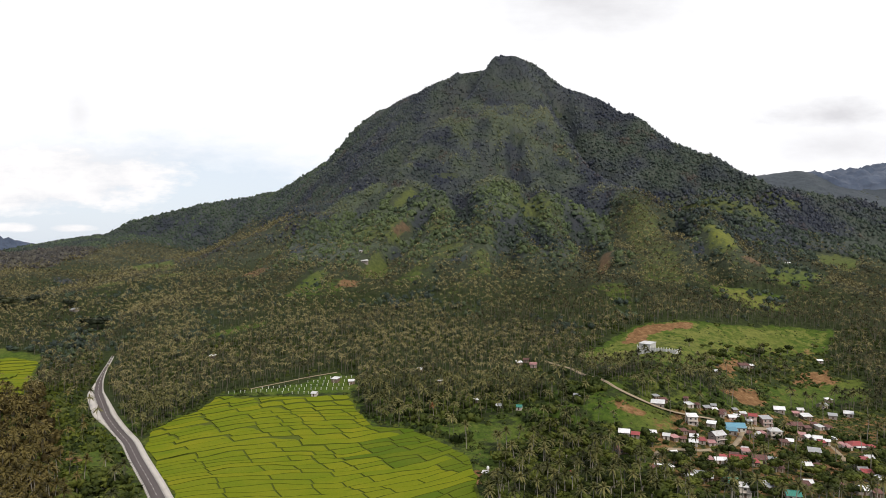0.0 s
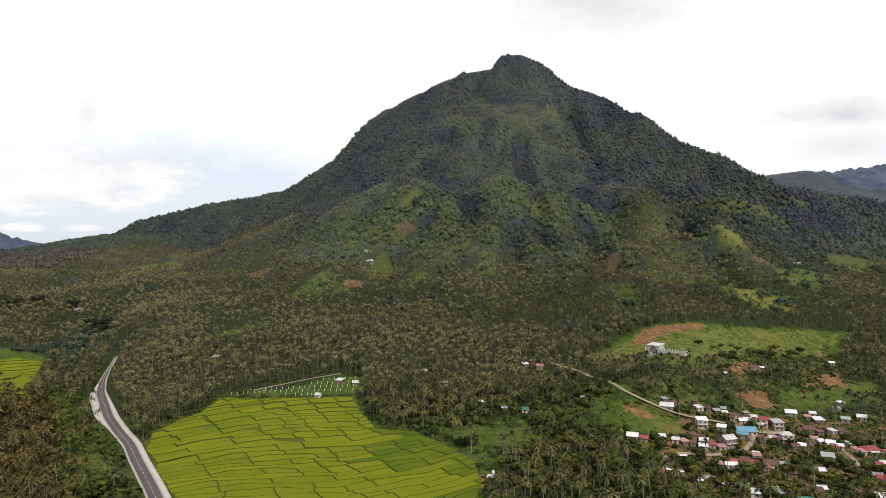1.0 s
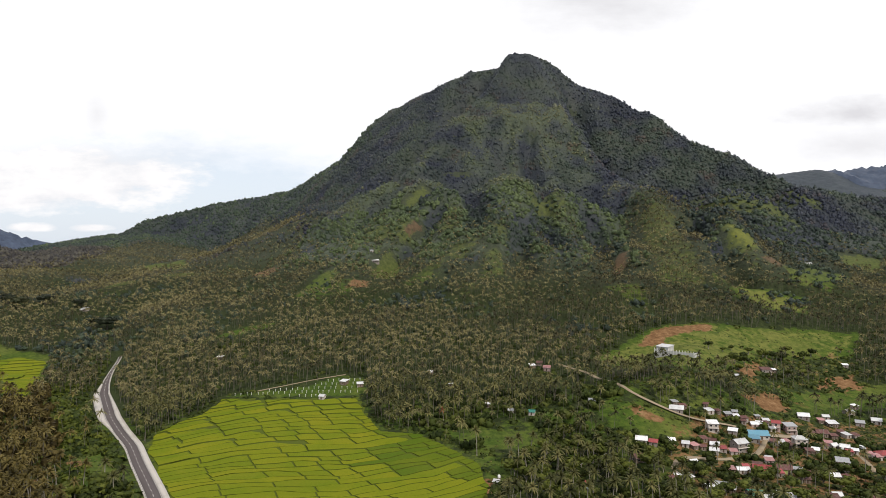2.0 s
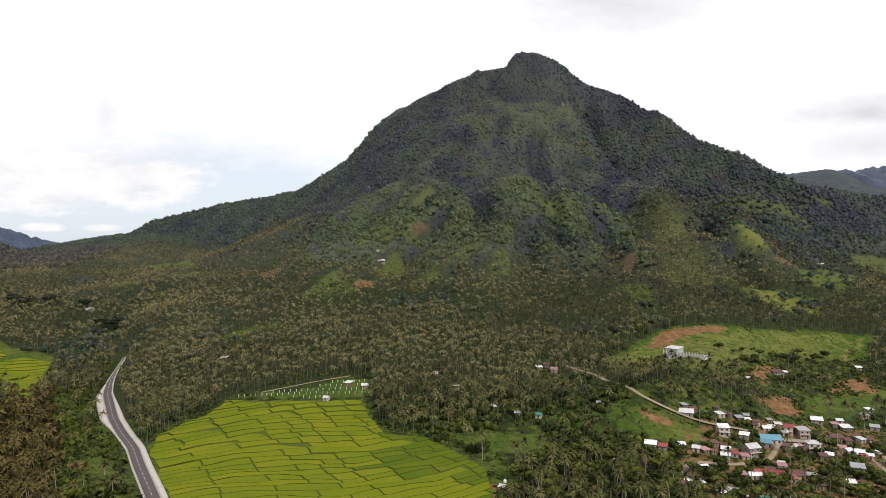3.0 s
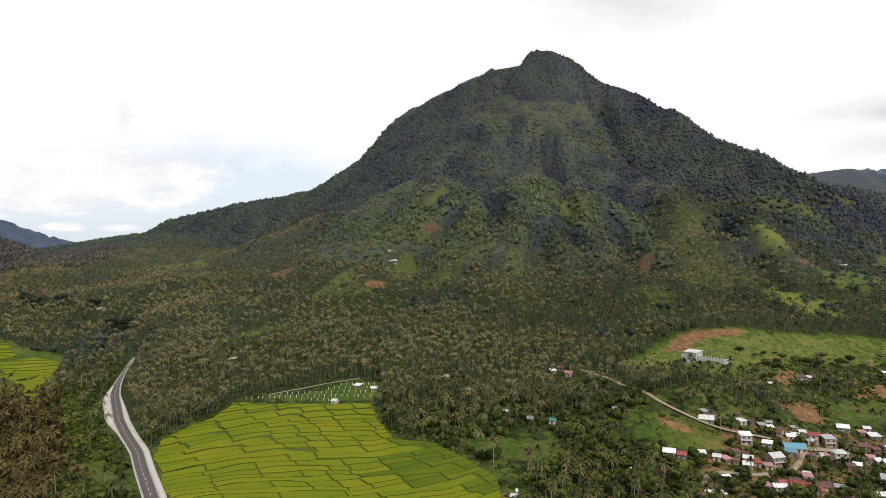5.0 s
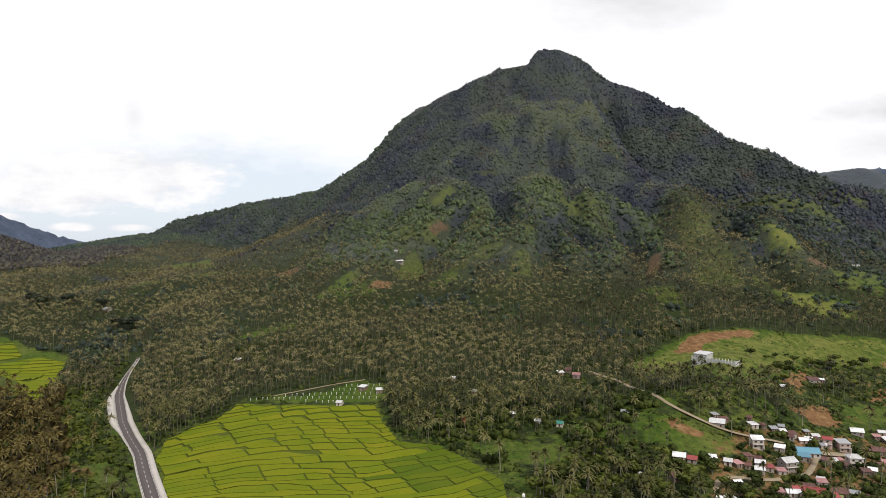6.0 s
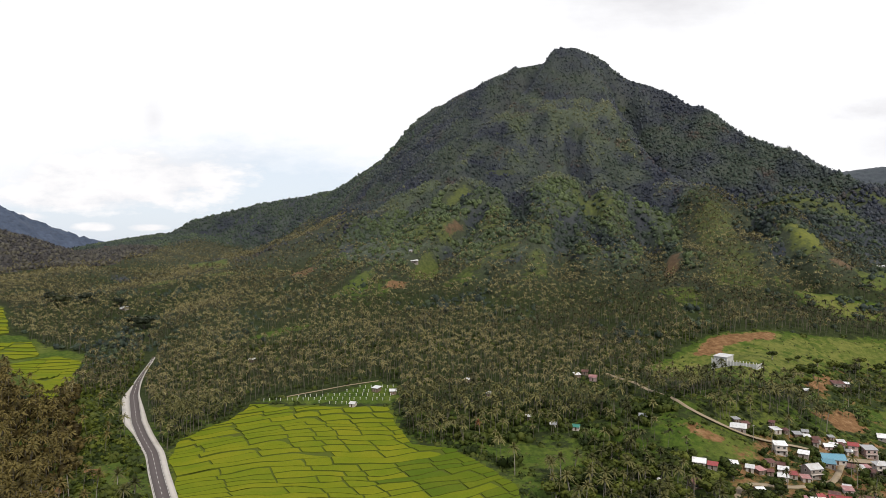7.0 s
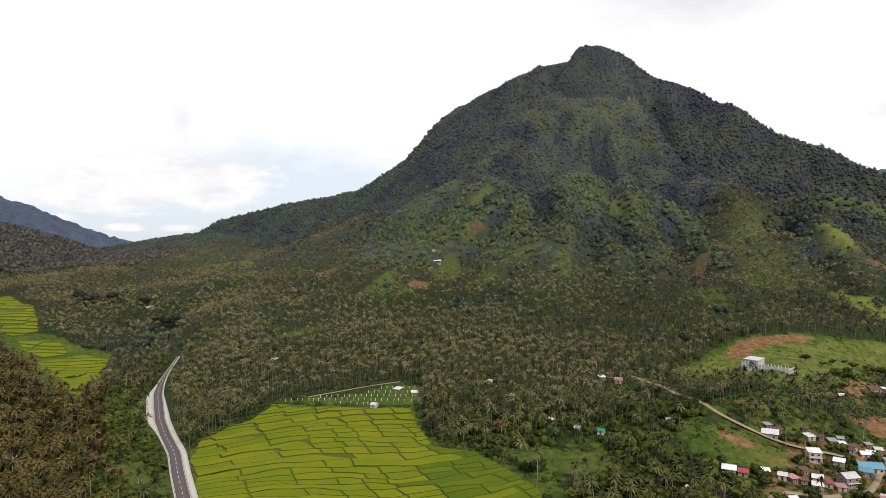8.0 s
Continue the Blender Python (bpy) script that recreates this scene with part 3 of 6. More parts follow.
def land_z(x, y):
    """The ground, levelled under the road."""
    x, y = np.asarray(x, float), np.asarray(y, float)
    z = ground_z(x, y)
    d, high = along(x, y, ROAD, ROAD_Z)
    w = step(26, 12, d)
    return z * (1 - w) + (high - 0.9) * w


def axis(parts):
    out = [parts[0][0]]
    for a, b, d0, d1 in parts:
        while out[-1] < b - 1e-6:
            s = (out[-1] - a) / (b - a)
            out.append(min(b, out[-1] + d0 + (d1 - d0) * s))
    return np.array(out)


def build_ground():
    xs = axis(((-4500, -900, 160, 30), (-900, -480, 14, 5), (-480, 520, 5.6, 5.6), (520, 900, 5, 14), (900, 4500, 30, 160)))
    ys = axis(((-900, 220, 90, 10), (220, 600, 4, 5), (600, 1000, 6, 9), (1000, 1700, 10, 16), (1700, 4600, 12, 130)))
    gx, gy = np.meshgrid(xs, ys)
    gz = land_z(gx, gy)
    nx, ny = len(xs), len(ys)
    idx = np.arange(nx * ny).reshape(ny, nx)
    quads = np.stack([idx[:-1, :-1], idx[:-1, 1:], idx[1:, 1:], idx[1:, :-1]], -1).reshape(-1, 4)
    ob = mesh_object("ground", np.stack([gx, gy, gz], -1).reshape(-1, 3), quads, [GROUND], smooth=True)
    grass, soil, pale = np.zeros(gx.shape), np.zeros(gx.shape), np.zeros(gx.shape)
    for poly in CLEARINGS + [LOW_MEADOW, NURSERY]:
        grass = np.maximum(grass, step(-10, 9, reach(gx, gy, poly)))
    for poly in (MEADOW, CLEARINGS[1], CLEARINGS[2]):
        grass = np.maximum(grass, step(-10, 9, reach(gx, gy, poly)))
        pale = np.maximum(pale, (0.52 if poly is MEADOW else 0.62) * step(0, 6, reach(gx, gy, poly)))
    for poly in BARE:
        soil = np.maximum(soil, step(-7, 6, reach(gx, gy, poly)))
    vill = step(-8, 8, reach(gx, gy, VILLAGE))
    grass = np.maximum(grass, vill * 0.5)
    soil = np.maximum(soil, vill * 0.5)
    grass = np.maximum(grass, 0.58 * glade(gx, gy))
    grass = np.maximum(grass, 0.4 * step(-8, 6, reach(gx, gy, SCRUB)))
    soil = np.maximum(soil, 0.3 * step(-8, 6, reach(gx, gy, SCRUB)))
    spur = step(38, 16, segment_distance(gx, gy, [(300, 850), (284, 760), (262, 665)]))
    grass, pale = np.maximum(grass, 0.6 * spur), np.maximum(pale, 0.2 * spur)
    near = step(460, 400, gy) * step(-300, -240, gx)
    grass = np.maximum(grass, near * 0.5)
    cov = np.stack([grass, soil, pale, np.ones(gx.shape)], -1).reshape(-1, 4)
    ob.data.attributes.new("cover", "FLOAT_COLOR", "POINT").data.foreach_set("color", cov.astype(np.float32).ravel())
    ob.data.attributes.new("woods", "FLOAT", "POINT").data.foreach_set("value", step(60, 105, gz).astype(np.float32).ravel())
    return tagged(ob, "green valley floor rising to a forested volcanic mountain", "ground", kind="structure")


ground = build_ground()


# ---- roads ----
def resample(line, pitch, smooth=6):
    """A smooth run of points through the line's points."""
    pts = np.array(line, float)
    seg = np.r_[0, np.cumsum(np.hypot(*np.diff(pts, axis=0).T))]
    n = max(2, int(seg[-1] / pitch))
    s = np.linspace(0, seg[-1], n)
    out = np.stack([np.interp(s, seg, pts[:, k]) for k in (0, 1)], -1)
    for _ in range(smooth):
        out[1:-1] = 0.25 * out[:-2] + 0.5 * out[1:-1] + 0.25 * out[2:]
    return out


def ribbon(name, pts, zs, left, right, thick, material, parent=None, flare=0.0):
    """A strip of road slab from left to right of the line (metres, right positive), with edges that go down."""
    t = np.gradient(pts, axis=0)
    t /= np.linalg.norm(t, axis=1)[:, None]
    side = np.stack([t[:, 1], -t[:, 0]], -1)
    left, right = np.broadcast_to(left, len(pts)), np.broadcast_to(right, len(pts))
    a, b = pts + side * left[:, None], pts + side * right[:, None]
    rows = [np.c_[a - side * flare, zs - thick], np.c_[a, zs], np.c_[b, zs], np.c_[b + side * flare, zs - thick]]
    v = np.stack(rows, 1).reshape(-1, 3)
    n = len(pts)
    quads = [(4 * i + k, 4 * i + k + 1, 4 * i + k + 5, 4 * i + k + 4) for i in range(n - 1) for k in range(3)]
    return mesh_object(name, v, quads, [material], parent=parent)


def build_road():
    pts = resample(ROAD[:15], 3.0, 3)
    _, zs = along(pts[:, 0], pts[:, 1], ROAD, ROAD_Z)
    for _ in range(10):
        zs[1:-1] = 0.25 * zs[:-2] + 0.5 * zs[1:-1] + 0.25 * zs[2:]
    half = 3.2 - 2.2 * step(452, 535, pts[:, 1])
    road = ribbon("road", pts, zs, -half, half, 1.8, ASPHALT)
    tagged(road, "grey asphalt country road winding into the palms", "road", kind="structure")
    bend = np.exp(-(((pts[:, 1] - 436) / 40) ** 4))
    width = half + 0.12 + 0.4 * step(515, 480, pts[:, 1]) + 2.3 * np.clip((475 - pts[:, 1]) / 60, 0, 1)
    east = ribbon("pavement", pts, zs + 0.05, half, width, 1.8, CONCRETE)
    tagged(east, "pale concrete shoulder along the asphalt road", "pavement", kind="structure")
    west = ribbon("pavement", pts[20:], (zs + 0.05)[20:], (-half - 0.12 - 0.3 * step(515, 480, pts[:, 1]) - 4.2 * bend)[20:], -half[20:], 1.8, CONCRETE)
    tagged(west, "pale concrete lay-by at the road bend", "pavement", kind="structure")
    # broken centre line, a stroke each; the inner bend has a full line
    length = np.r_[0, np.cumsum(np.hypot(*np.diff(pts, axis=0).T))]
    at = 0.0
    while at < length[-1] - 3:
        s = np.linspace(at, at + 3.0, 3)
        p = np.stack([np.interp(s, length, pts[:, k]) for k in (0, 1)], -1)
        ribbon("lane_stroke", p, np.interp(s, length, zs) + 0.02, -0.11, 0.11, 0.02, ROAD_PAINT, road)
        at += 7.5
    ribbon("edge_line", pts, zs + 0.02, 0.2 - half, 0.35 - half, 0.02, ROAD_PAINT, road)
    ribbon("edge_line", pts, zs + 0.02, half - 0.35, half - 0.2, 0.02, ROAD_PAINT, road)
    for name, (line, width) in TRACKS.items():
        p = resample(line, 2.5, 10)
        z = np.maximum.reduce([land_z(p[:, 0] + ox, p[:, 1] + oy) for ox, oy in ((0, 0), (2, 2), (-2, -2), (2, -2), (-2, 2))]) + 0.35
        ragged = lambda seed: 0.16 * width * fbm(p[:, 0], p[:, 1], 7.0, seed, 3)
        ob = ribbon(name, p, z - 0.38, -0.42 * width + ragged(91), 0.42 * width + ragged(92), 0.5, TRACK, flare=0.18 * width)
        tagged(ob, "pale sandy dirt lane through the village", "lane", kind="structure")


build_road()


# ---- houses ----
WHITE = plain("white_sheet_roof", (0.72, 0.73, 0.75), 0.45, 0.0, 0.3, 0.35, 3.0, 0.1, (0.34, 0.27, 0.22), 0.75)
RED = plain("red_sheet_roof", (0.33, 0.06, 0.062), 0.5, 0.0, 0.2, 0.4, 3.0, 0.1, (0.3, 0.2, 0.17), 0.4)
PINK = plain("faded_pink_roof", (0.4, 0.2, 0.2), 0.6, 0.0, 0.2, 0.5, 3.0, 0.1, (0.6, 0.55, 0.52), 0.6)
RUST = plain("rusted_sheet_roof", (0.13, 0.058, 0.052), 0.7, 0.0, 0.3, 0.5, 3.0, 0.1, (0.3, 0.24, 0.2), 0.5)
BLUE = plain("blue_sheet_roof", (0.12, 0.28, 0.38), 0.5, 0.0, 0.2, 0.3, 3.0, 0.1, (0.3, 0.36, 0.4), 0.4)
PALEBLUE = plain("pale_blue_roof", (0.5, 0.62, 0.7), 0.5, 0.0, 0.1, 0.4, 3.0, 0.1, (0.35, 0.36, 0.36), 0.4)
TEAL = plain("teal_sheet_roof", (0.04, 0.2, 0.16), 0.5, 0.0, 0.15, 0.4, 3.0, 0.1, (0.25, 0.3, 0.28), 0.45)
CEMENT = plain("grey_sheet_roof", (0.36, 0.37, 0.39), 0.6, 0.0, 0.2, 0.4, 3.0, 0.1, (0.25, 0.21, 0.18), 0.5)
CREAM = plain("cream_plaster", (0.54, 0.49, 0.45), 0.85, 0.0, 0.2, 0.5, 4.0, 0.1, (0.3, 0.26, 0.22), 0.6)
BLOCK = plain("bare_block_wall", (0.32, 0.28, 0.26), 0.9, 0.0, 0.25, 0.6, 5.0, 0.2, (0.2, 0.16, 0.13), 0.6)
PINKW = plain("pink_plaster", (0.5, 0.36, 0.34), 0.85, 0.0, 0.2, 0.5, 4.0, 0.1, (0.55, 0.5, 0.47), 0.5)
LIME = plain("lime_green_plaster", (0.5, 0.62, 0.2), 0.85, 0.0, 0.1, 0.5, 4.0, 0.1, (0.4, 0.4, 0.3), 0.4)
WOOD = plain("weathered_boards", (0.17, 0.125, 0.09), 0.9, 0.0, 0.3, 0.8, 6.0, 0.25, (0.3, 0.27, 0.24), 0.5)
DARK_WOOD = plain("dark_door_wood", (0.09, 0.055, 0.04), 0.7, 0.0, 0.3, 1.0)
POST_WHITE = plain("whitewashed_post", (0.72, 0.72, 0.7), 0.8, 0.0, 0.1, 1.0)
PALE_BLOCK = plain("pale_block_wall", (0.52, 0.52, 0.52), 0.85, 0.0, 0.08, 0.4, 4.0, 0.15, (0.4, 0.38, 0.35), 0.5)
GLASS, glass_nodes, glass_bsdf = shader("dark_window_glass")
glass_bsdf.inputs["Base Color"].default_value = (0.02, 0.024, 0.028, 1)
glass_bsdf.inputs["Roughness"].default_value = 0.12
PAINTS = {"WHITE": WHITE, "RED": RED, "PINK": PINK, "RUST": RUST, "BLUE": BLUE, "PALEBLUE": PALEBLUE, "TEAL": TEAL, "CEMENT": CEMENT,
          "CREAM": CREAM, "BLOCK": BLOCK, "PINKW": PINKW, "LIME": LIME, "WOOD": WOOD}
ROOF_WORDS = {"WHITE": "white metal", "RED": "red metal", "PINK": "faded pink metal", "RUST": "rusty brown metal", "BLUE": "blue metal",
              "PALEBLUE": "pale blue metal", "TEAL": "teal metal", "CEMENT": "grey metal"}
WALL_WORDS = {"CREAM": "cream plastered", "BLOCK": "bare concrete block", "PINKW": "pink plastered", "LIME": "lime green", "WOOD": "weathered wooden"}
HOUSE_SPOTS = []  # (x, y, radius) kept clear of trees: buildings, and gaps left for the view
house_rng = random.Random(3)


def roof_sheet(w, run, rise, thick, pitch=0.62):
    """One slope of ribbed sheet: x along the eaves, y from the eaves (0) up to the ridge (run)."""
    bm = bmesh.new()
    n = max(4, int(w / pitch) * 2)
    top, low = [], []
    for k in range(n + 1):
        x = -w / 2 + w * k / n
        up = 0.07 if k % 2 else 0.0
        top.append([bm.verts.new((x, 0, up)), bm.verts.new((x, run, rise + up))])
        low.append([bm.verts.new((x, 0, up - thick)), bm.verts.new((x, run, rise + up - thick))])
    for k in range(n):
        bm.faces.new((top[k][0], top[k + 1][0], top[k + 1][1], top[k][1]))
        bm.faces.new((low[k + 1][0], low[k][0], low[k][1], low[k + 1][1]))
        bm.faces.new((low[k][0], low[k + 1][0], top[k + 1][0], top[k][0]))
        bm.faces.new((top[k][1], top[k + 1][1], low[k + 1][1], low[k][1]))
    bm.faces.new((low[0][0], top[0][0], top[0][1], low[0][1]))
    bm.faces.new((top[n][0], low[n][0], low[n][1], top[n][1]))
    return bm


def walls(w, d, h, gable, shed):
    """Outer walls down into the slope, with gable or sloping tops."""
    bm = bmesh.new()
    back = h + shed
    ring = [(-w / 2, -d / 2, h), (w / 2, -d / 2, h), (w / 2, d / 2, back), (-w / 2, d / 2, back)]
    low = [bm.verts.new((x, y, -2.5)) for x, y, _ in ring]
    top = [bm.verts.new(p) for p in ring]
    for k in range(4):
        if gable and k in (1, 3):
            apex = bm.verts.new((ring[k][0], 0, h + gable))
            bm.faces.new((low[k], low[(k + 1) % 4], top[(k + 1) % 4], apex, top[k]))
        else:
            bm.faces.new((low[k], low[(k + 1) % 4], top[(k + 1) % 4], top[k]))
    return bm


def opening(thing, name, x, y, z, w, h, face, material):
    """A window or a door in the front (face 0) or a side (face 1 east, -1 west): a frame that stands proud and the leaf in it."""
    def turned(bm):
        if face:
            bmesh.ops.rotate(bm, verts=bm.verts, cent=(0, 0, 0), matrix=Matrix.Rotation(radians(90 * face), 3, "Z"))
        bmesh.ops.translate(bm, verts=bm.verts, vec=(x, y, z))
        return bm
    t = 0.12
    bm = bmesh.new()
    box(bm, -w / 2 - t, w / 2 + t, -0.1, 0.02, h, h + t)
    box(bm, -w / 2 - t, w / 2 + t, -0.13, 0.02, -t, 0)
    box(bm, -w / 2 - t, -w / 2, -0.1, 0.02, 0, h)
    box(bm, w / 2, w / 2 + t, -0.1, 0.02, 0, h)
    whole = part(name, turned(bm), CREAM, thing, "pale window frame" if name == "window" else "pale door frame")
    part("pane" if name == "window" else "door_leaf", turned(box(bmesh.new(), -w / 2, w / 2, -0.04, 0.02, 0, h)), material, whole)


def build_house(x, y, w, storeys, kind, roof, wall, turn):
    d = min(w * 0.92, max(3.2, 3.6 + 0.34 * w)) if w > 4 else w
    h = 2.5 * storeys if w > 4.5 else 2.1
    base = float(np.min(land_z(np.array([x, x - w / 3, x + w / 3, x]), np.array([y, y, y, y - d / 3])))) + 0.1
    HOUSE_SPOTS.append((x, y, 0.55 * max(w, d) + 1.5))
    small = w < 5.2
    label = f"{'small ' if small else 'two-storey ' if storeys == 2 else ''}{WALL_WORDS[wall]} {'hut' if small else 'house'} with a {ROOF_WORDS[roof]} roof"
    thing = holder("hut" if small else "house", pose(x, y, base, 0, 0, turn), label, "hut" if small else "house", "village houses")
    gable = 0.27 * d if kind == "gable" else 0.0
    shed = 0.16 * d if kind == "shed" else 0.0
    part("wall", walls(w, d, h, gable, shed), PAINTS[wall], thing)
    over, paint = 0.45, PAINTS[roof]

    def slope(turned, run, rise, cx, cy, cz, width):
        bm = roof_sheet(width, run, rise, 0.06)
        bmesh.ops.transform(bm, verts=bm.verts, matrix=pose(cx, cy, cz, 0, 0, turned))
        return bm

    if kind == "gable":
        fall = gable / (d / 2)
        for turned, sy in ((0, -1), (180, 1)):
            part("roof", slope(turned, d / 2 + over, fall * (d / 2 + over), 0, sy * (d / 2 + over), h - fall * over + 0.08, w + 2 * over), paint, thing)
        part("ridge_cap", box(bmesh.new(), -w / 2 - over, w / 2 + over, -0.18, 0.18, h + gable + 0.1, h + gable + 0.19), paint, thing)
    elif kind == "shed":
        fall = shed / d
        part("roof", slope(0, d + 2 * over, fall * (d + 2 * over), 0, -d / 2 - over, h - fall * over + 0.08, w + 2 * over), paint, thing)
    else:
        rise = 0.26 * d
        bm = bmesh.new()
        e = [bm.verts.new((sx * (w / 2 + over), sy * (d / 2 + over), h - 0.05)) for sx, sy in ((-1, -1), (1, -1), (1, 1), (-1, 1))]
        r = [bm.verts.new((sx * max(0.3, (w - d) / 2 + 0.6), 0, h + rise)) for sx in (-1, 1)]
        for f in ((e[0], e[1], r[1], r[0]), (e[1], e[2], r[1]), (e[2], e[3], r[0], r[1]), (e[3], e[0], r[0]), (e[3], e[2], e[1], e[0])):
            bm.faces.new(f)
        part("roof", bm, paint, thing)
        for sx, sy in ((-1, -1), (1, -1), (1, 1), (-1, 1)):
            bm = bmesh.new()
            a = Vector((sx * (w / 2 + over), sy * (d / 2 + over), h))
            b = Vector((sx * max(0.3, (w - d) / 2 + 0.6), 0, h + rise + 0.05))
            bmesh.ops.create_cone(bm, cap_ends=True, segments=5, radius1=0.12, radius2=0.12, depth=(b - a).length)
            bmesh.ops.transform(bm, verts=bm.verts, matrix=Matrix.Translation((a + b) / 2) @ (b - a).to_track_quat("Z", "Y").to_matrix().to_4x4())
            part("ridge_cap", bm, paint, thing)
    # openings on the front and the sides that show
    for s in range(storeys):
        z = 2.5 * s
        n = 1 if small else max(2, int(w / 2.6))
        for k in range(n):
            cx = -w / 2 + w * (k + 0.5) / n
            if s == 0 and k == n // 2:
                opening(thing, "door", cx, -d / 2, z + 0.02, 0.95, min(1.85, h - 0.25), 0, DARK_WOOD)
            else:
                opening(thing, "window", cx, -d / 2, z + 0.85, 1.15, 0.95, 0, GLASS)
        if not small:
            opening(thing, "window", -w / 2, 0, z + 0.85, 1.1, 0.95, -1, GLASS)
    if storeys == 2:
        part("balcony", box(bmesh.new(), -w / 2, w / 2, -d / 2 - 1.1, -d / 2, 2.45, 2.6, 0.03), CREAM, thing, "concrete balcony slab")
        for sx in (-1, 1):
            part("post", box(bmesh.new(), sx * (w / 2 - 0.15) - 0.1, sx * (w / 2 - 0.15) + 0.1, -d / 2 - 1.05, -d / 2 - 0.85, -1, 2.45), CREAM, thing)
    elif w > 7 and house_rng.random() < 0.6:
        fall = 0.12
        part("porch_roof", slope(0, 1.9, fall * 1.9, 0, -d / 2 - 1.9, h - 0.45 - fall * 1.9, w * 0.6), RUST if roof == "WHITE" else WHITE, thing, "lean-to porch roof")
        for sx in (-1, 1):
            part("post", box(bmesh.new(), sx * w * 0.27 - 0.07, sx * w * 0.27 + 0.07, -d / 2 - 1.8, -d / 2 - 1.66, -1, h - 0.7), WOOD, thing)
    return thing


def hamlet(rows):
    """Houses by place, length, storeys, roof form, roof and wall."""
    for x, y, w, storeys, kind, roof, wall in rows:
        build_house(x, y, w * (0.58 if w > 5 else 0.8), storeys, kind, roof, wall, house_rng.choice((-28, -22, -16, -10, -4, 14)) + house_rng.uniform(-5, 5))


hamlet([
    (113, 340, 9.9, 1, "gable", "WHITE", "CREAM"),
    (145, 373, 13.1, 1, "shed", "WHITE", "BLOCK"),
    (167, 378, 7.5, 1, "shed", "WHITE", "CREAM"),
    (161, 360, 9.8, 2, "shed", "WHITE", "CREAM"),
    (130, 341, 4.4, 1, "shed", "WHITE", "BLOCK"),
    (137, 339, 6.1, 1, "shed", "WHITE", "CREAM"),
    (132, 317, 6.4, 1, "gable", "WHITE", "BLOCK"),
    (117, 298, 4.5, 1, "gable", "WHITE", "BLOCK"),
    (105, 321, 10.1, 1, "gable", "RUST", "WOOD"),
    (151, 335, 7.5, 1, "gable", "WHITE", "CREAM"),
    (146, 338, 5.1, 1, "gable", "RUST", "WOOD"),
    (155, 346, 5.6, 1, "gable", "RUST", "BLOCK"),
])
hamlet([
    (173, 360, 8.1, 1, "shed", "WHITE", "BLOCK"),
    (188, 361, 18.7, 1, "gable", "BLUE", "CREAM"),
    (183, 355, 9.5, 1, "shed", "BLUE", "BLOCK"),
    (168, 342, 12.7, 2, "gable", "WHITE", "BLOCK"),
    (162, 336, 6.2, 1, "shed", "PINK", "CREAM"),
    (157, 338, 4.5, 1, "shed", "RED", "BLOCK"),
    (153, 309, 7.1, 1, "gable", "WHITE", "CREAM"),
    (164, 310, 14.3, 1, "gable", "RED", "BLOCK"),
    (178, 330, 5.2, 1, "gable", "WHITE", "PINKW"),
    (199, 356, 4.9, 1, "shed", "WHITE", "CREAM"),
    (211, 358, 11.5, 2, "hip", "WHITE", "CREAM"),
    (177, 313, 11.4, 1, "gable", "RUST", "LIME"),
])
hamlet([
    (183, 377, 5.3, 1, "shed", "WHITE", "CREAM"),
    (188, 377, 4.6, 1, "shed", "RUST", "CREAM"),
    (192, 373, 5.0, 1, "gable", "WHITE", "PINKW"),
    (204, 382, 4.3, 1, "shed", "WHITE", "CREAM"),
    (207, 376, 7.8, 2, "gable", "RED", "PINKW"),
    (216, 377, 10.3, 2, "shed", "CEMENT", "PINKW"),
    (239, 402, 11.1, 1, "gable", "WHITE", "BLOCK"),
    (256, 406, 6.5, 1, "gable", "WHITE", "PINKW"),
    (254, 396, 10.3, 1, "shed", "WHITE", "WOOD"),
    (280, 419, 9.1, 1, "gable", "CEMENT", "BLOCK"),
    (253, 380, 6.7, 1, "shed", "WHITE", "CREAM"),
    (238, 381, 11.5, 1, "gable", "RUST", "WOOD"),
])
hamlet([
    (215, 349, 6.4, 1, "shed", "WHITE", "BLOCK"),
    (231, 358, 7.0, 1, "gable", "WHITE", "CREAM"),
    (235, 354, 7.8, 1, "gable", "WHITE", "BLOCK"),
    (237, 348, 5.4, 1, "shed", "WHITE", "CREAM"),
    (211, 319, 9.9, 2, "shed", "CEMENT", "PINKW"),
    (198, 305, 6.8, 1, "gable", "WHITE", "CREAM"),
    (182, 304, 8.6, 1, "gable", "RUST", "WOOD"),
    (249, 340, 15.3, 1, "hip", "RED", "CREAM"),
    (239, 316, 6.9, 1, "gable", "WHITE", "BLOCK"),
    (222, 297, 7.2, 1, "gable", "CEMENT", "BLOCK"),
    (275, 400, 8.3, 1, "shed", "CEMENT", "BLOCK"),
    (290, 406, 9.4, 1, "gable", "WHITE", "CREAM"),
])
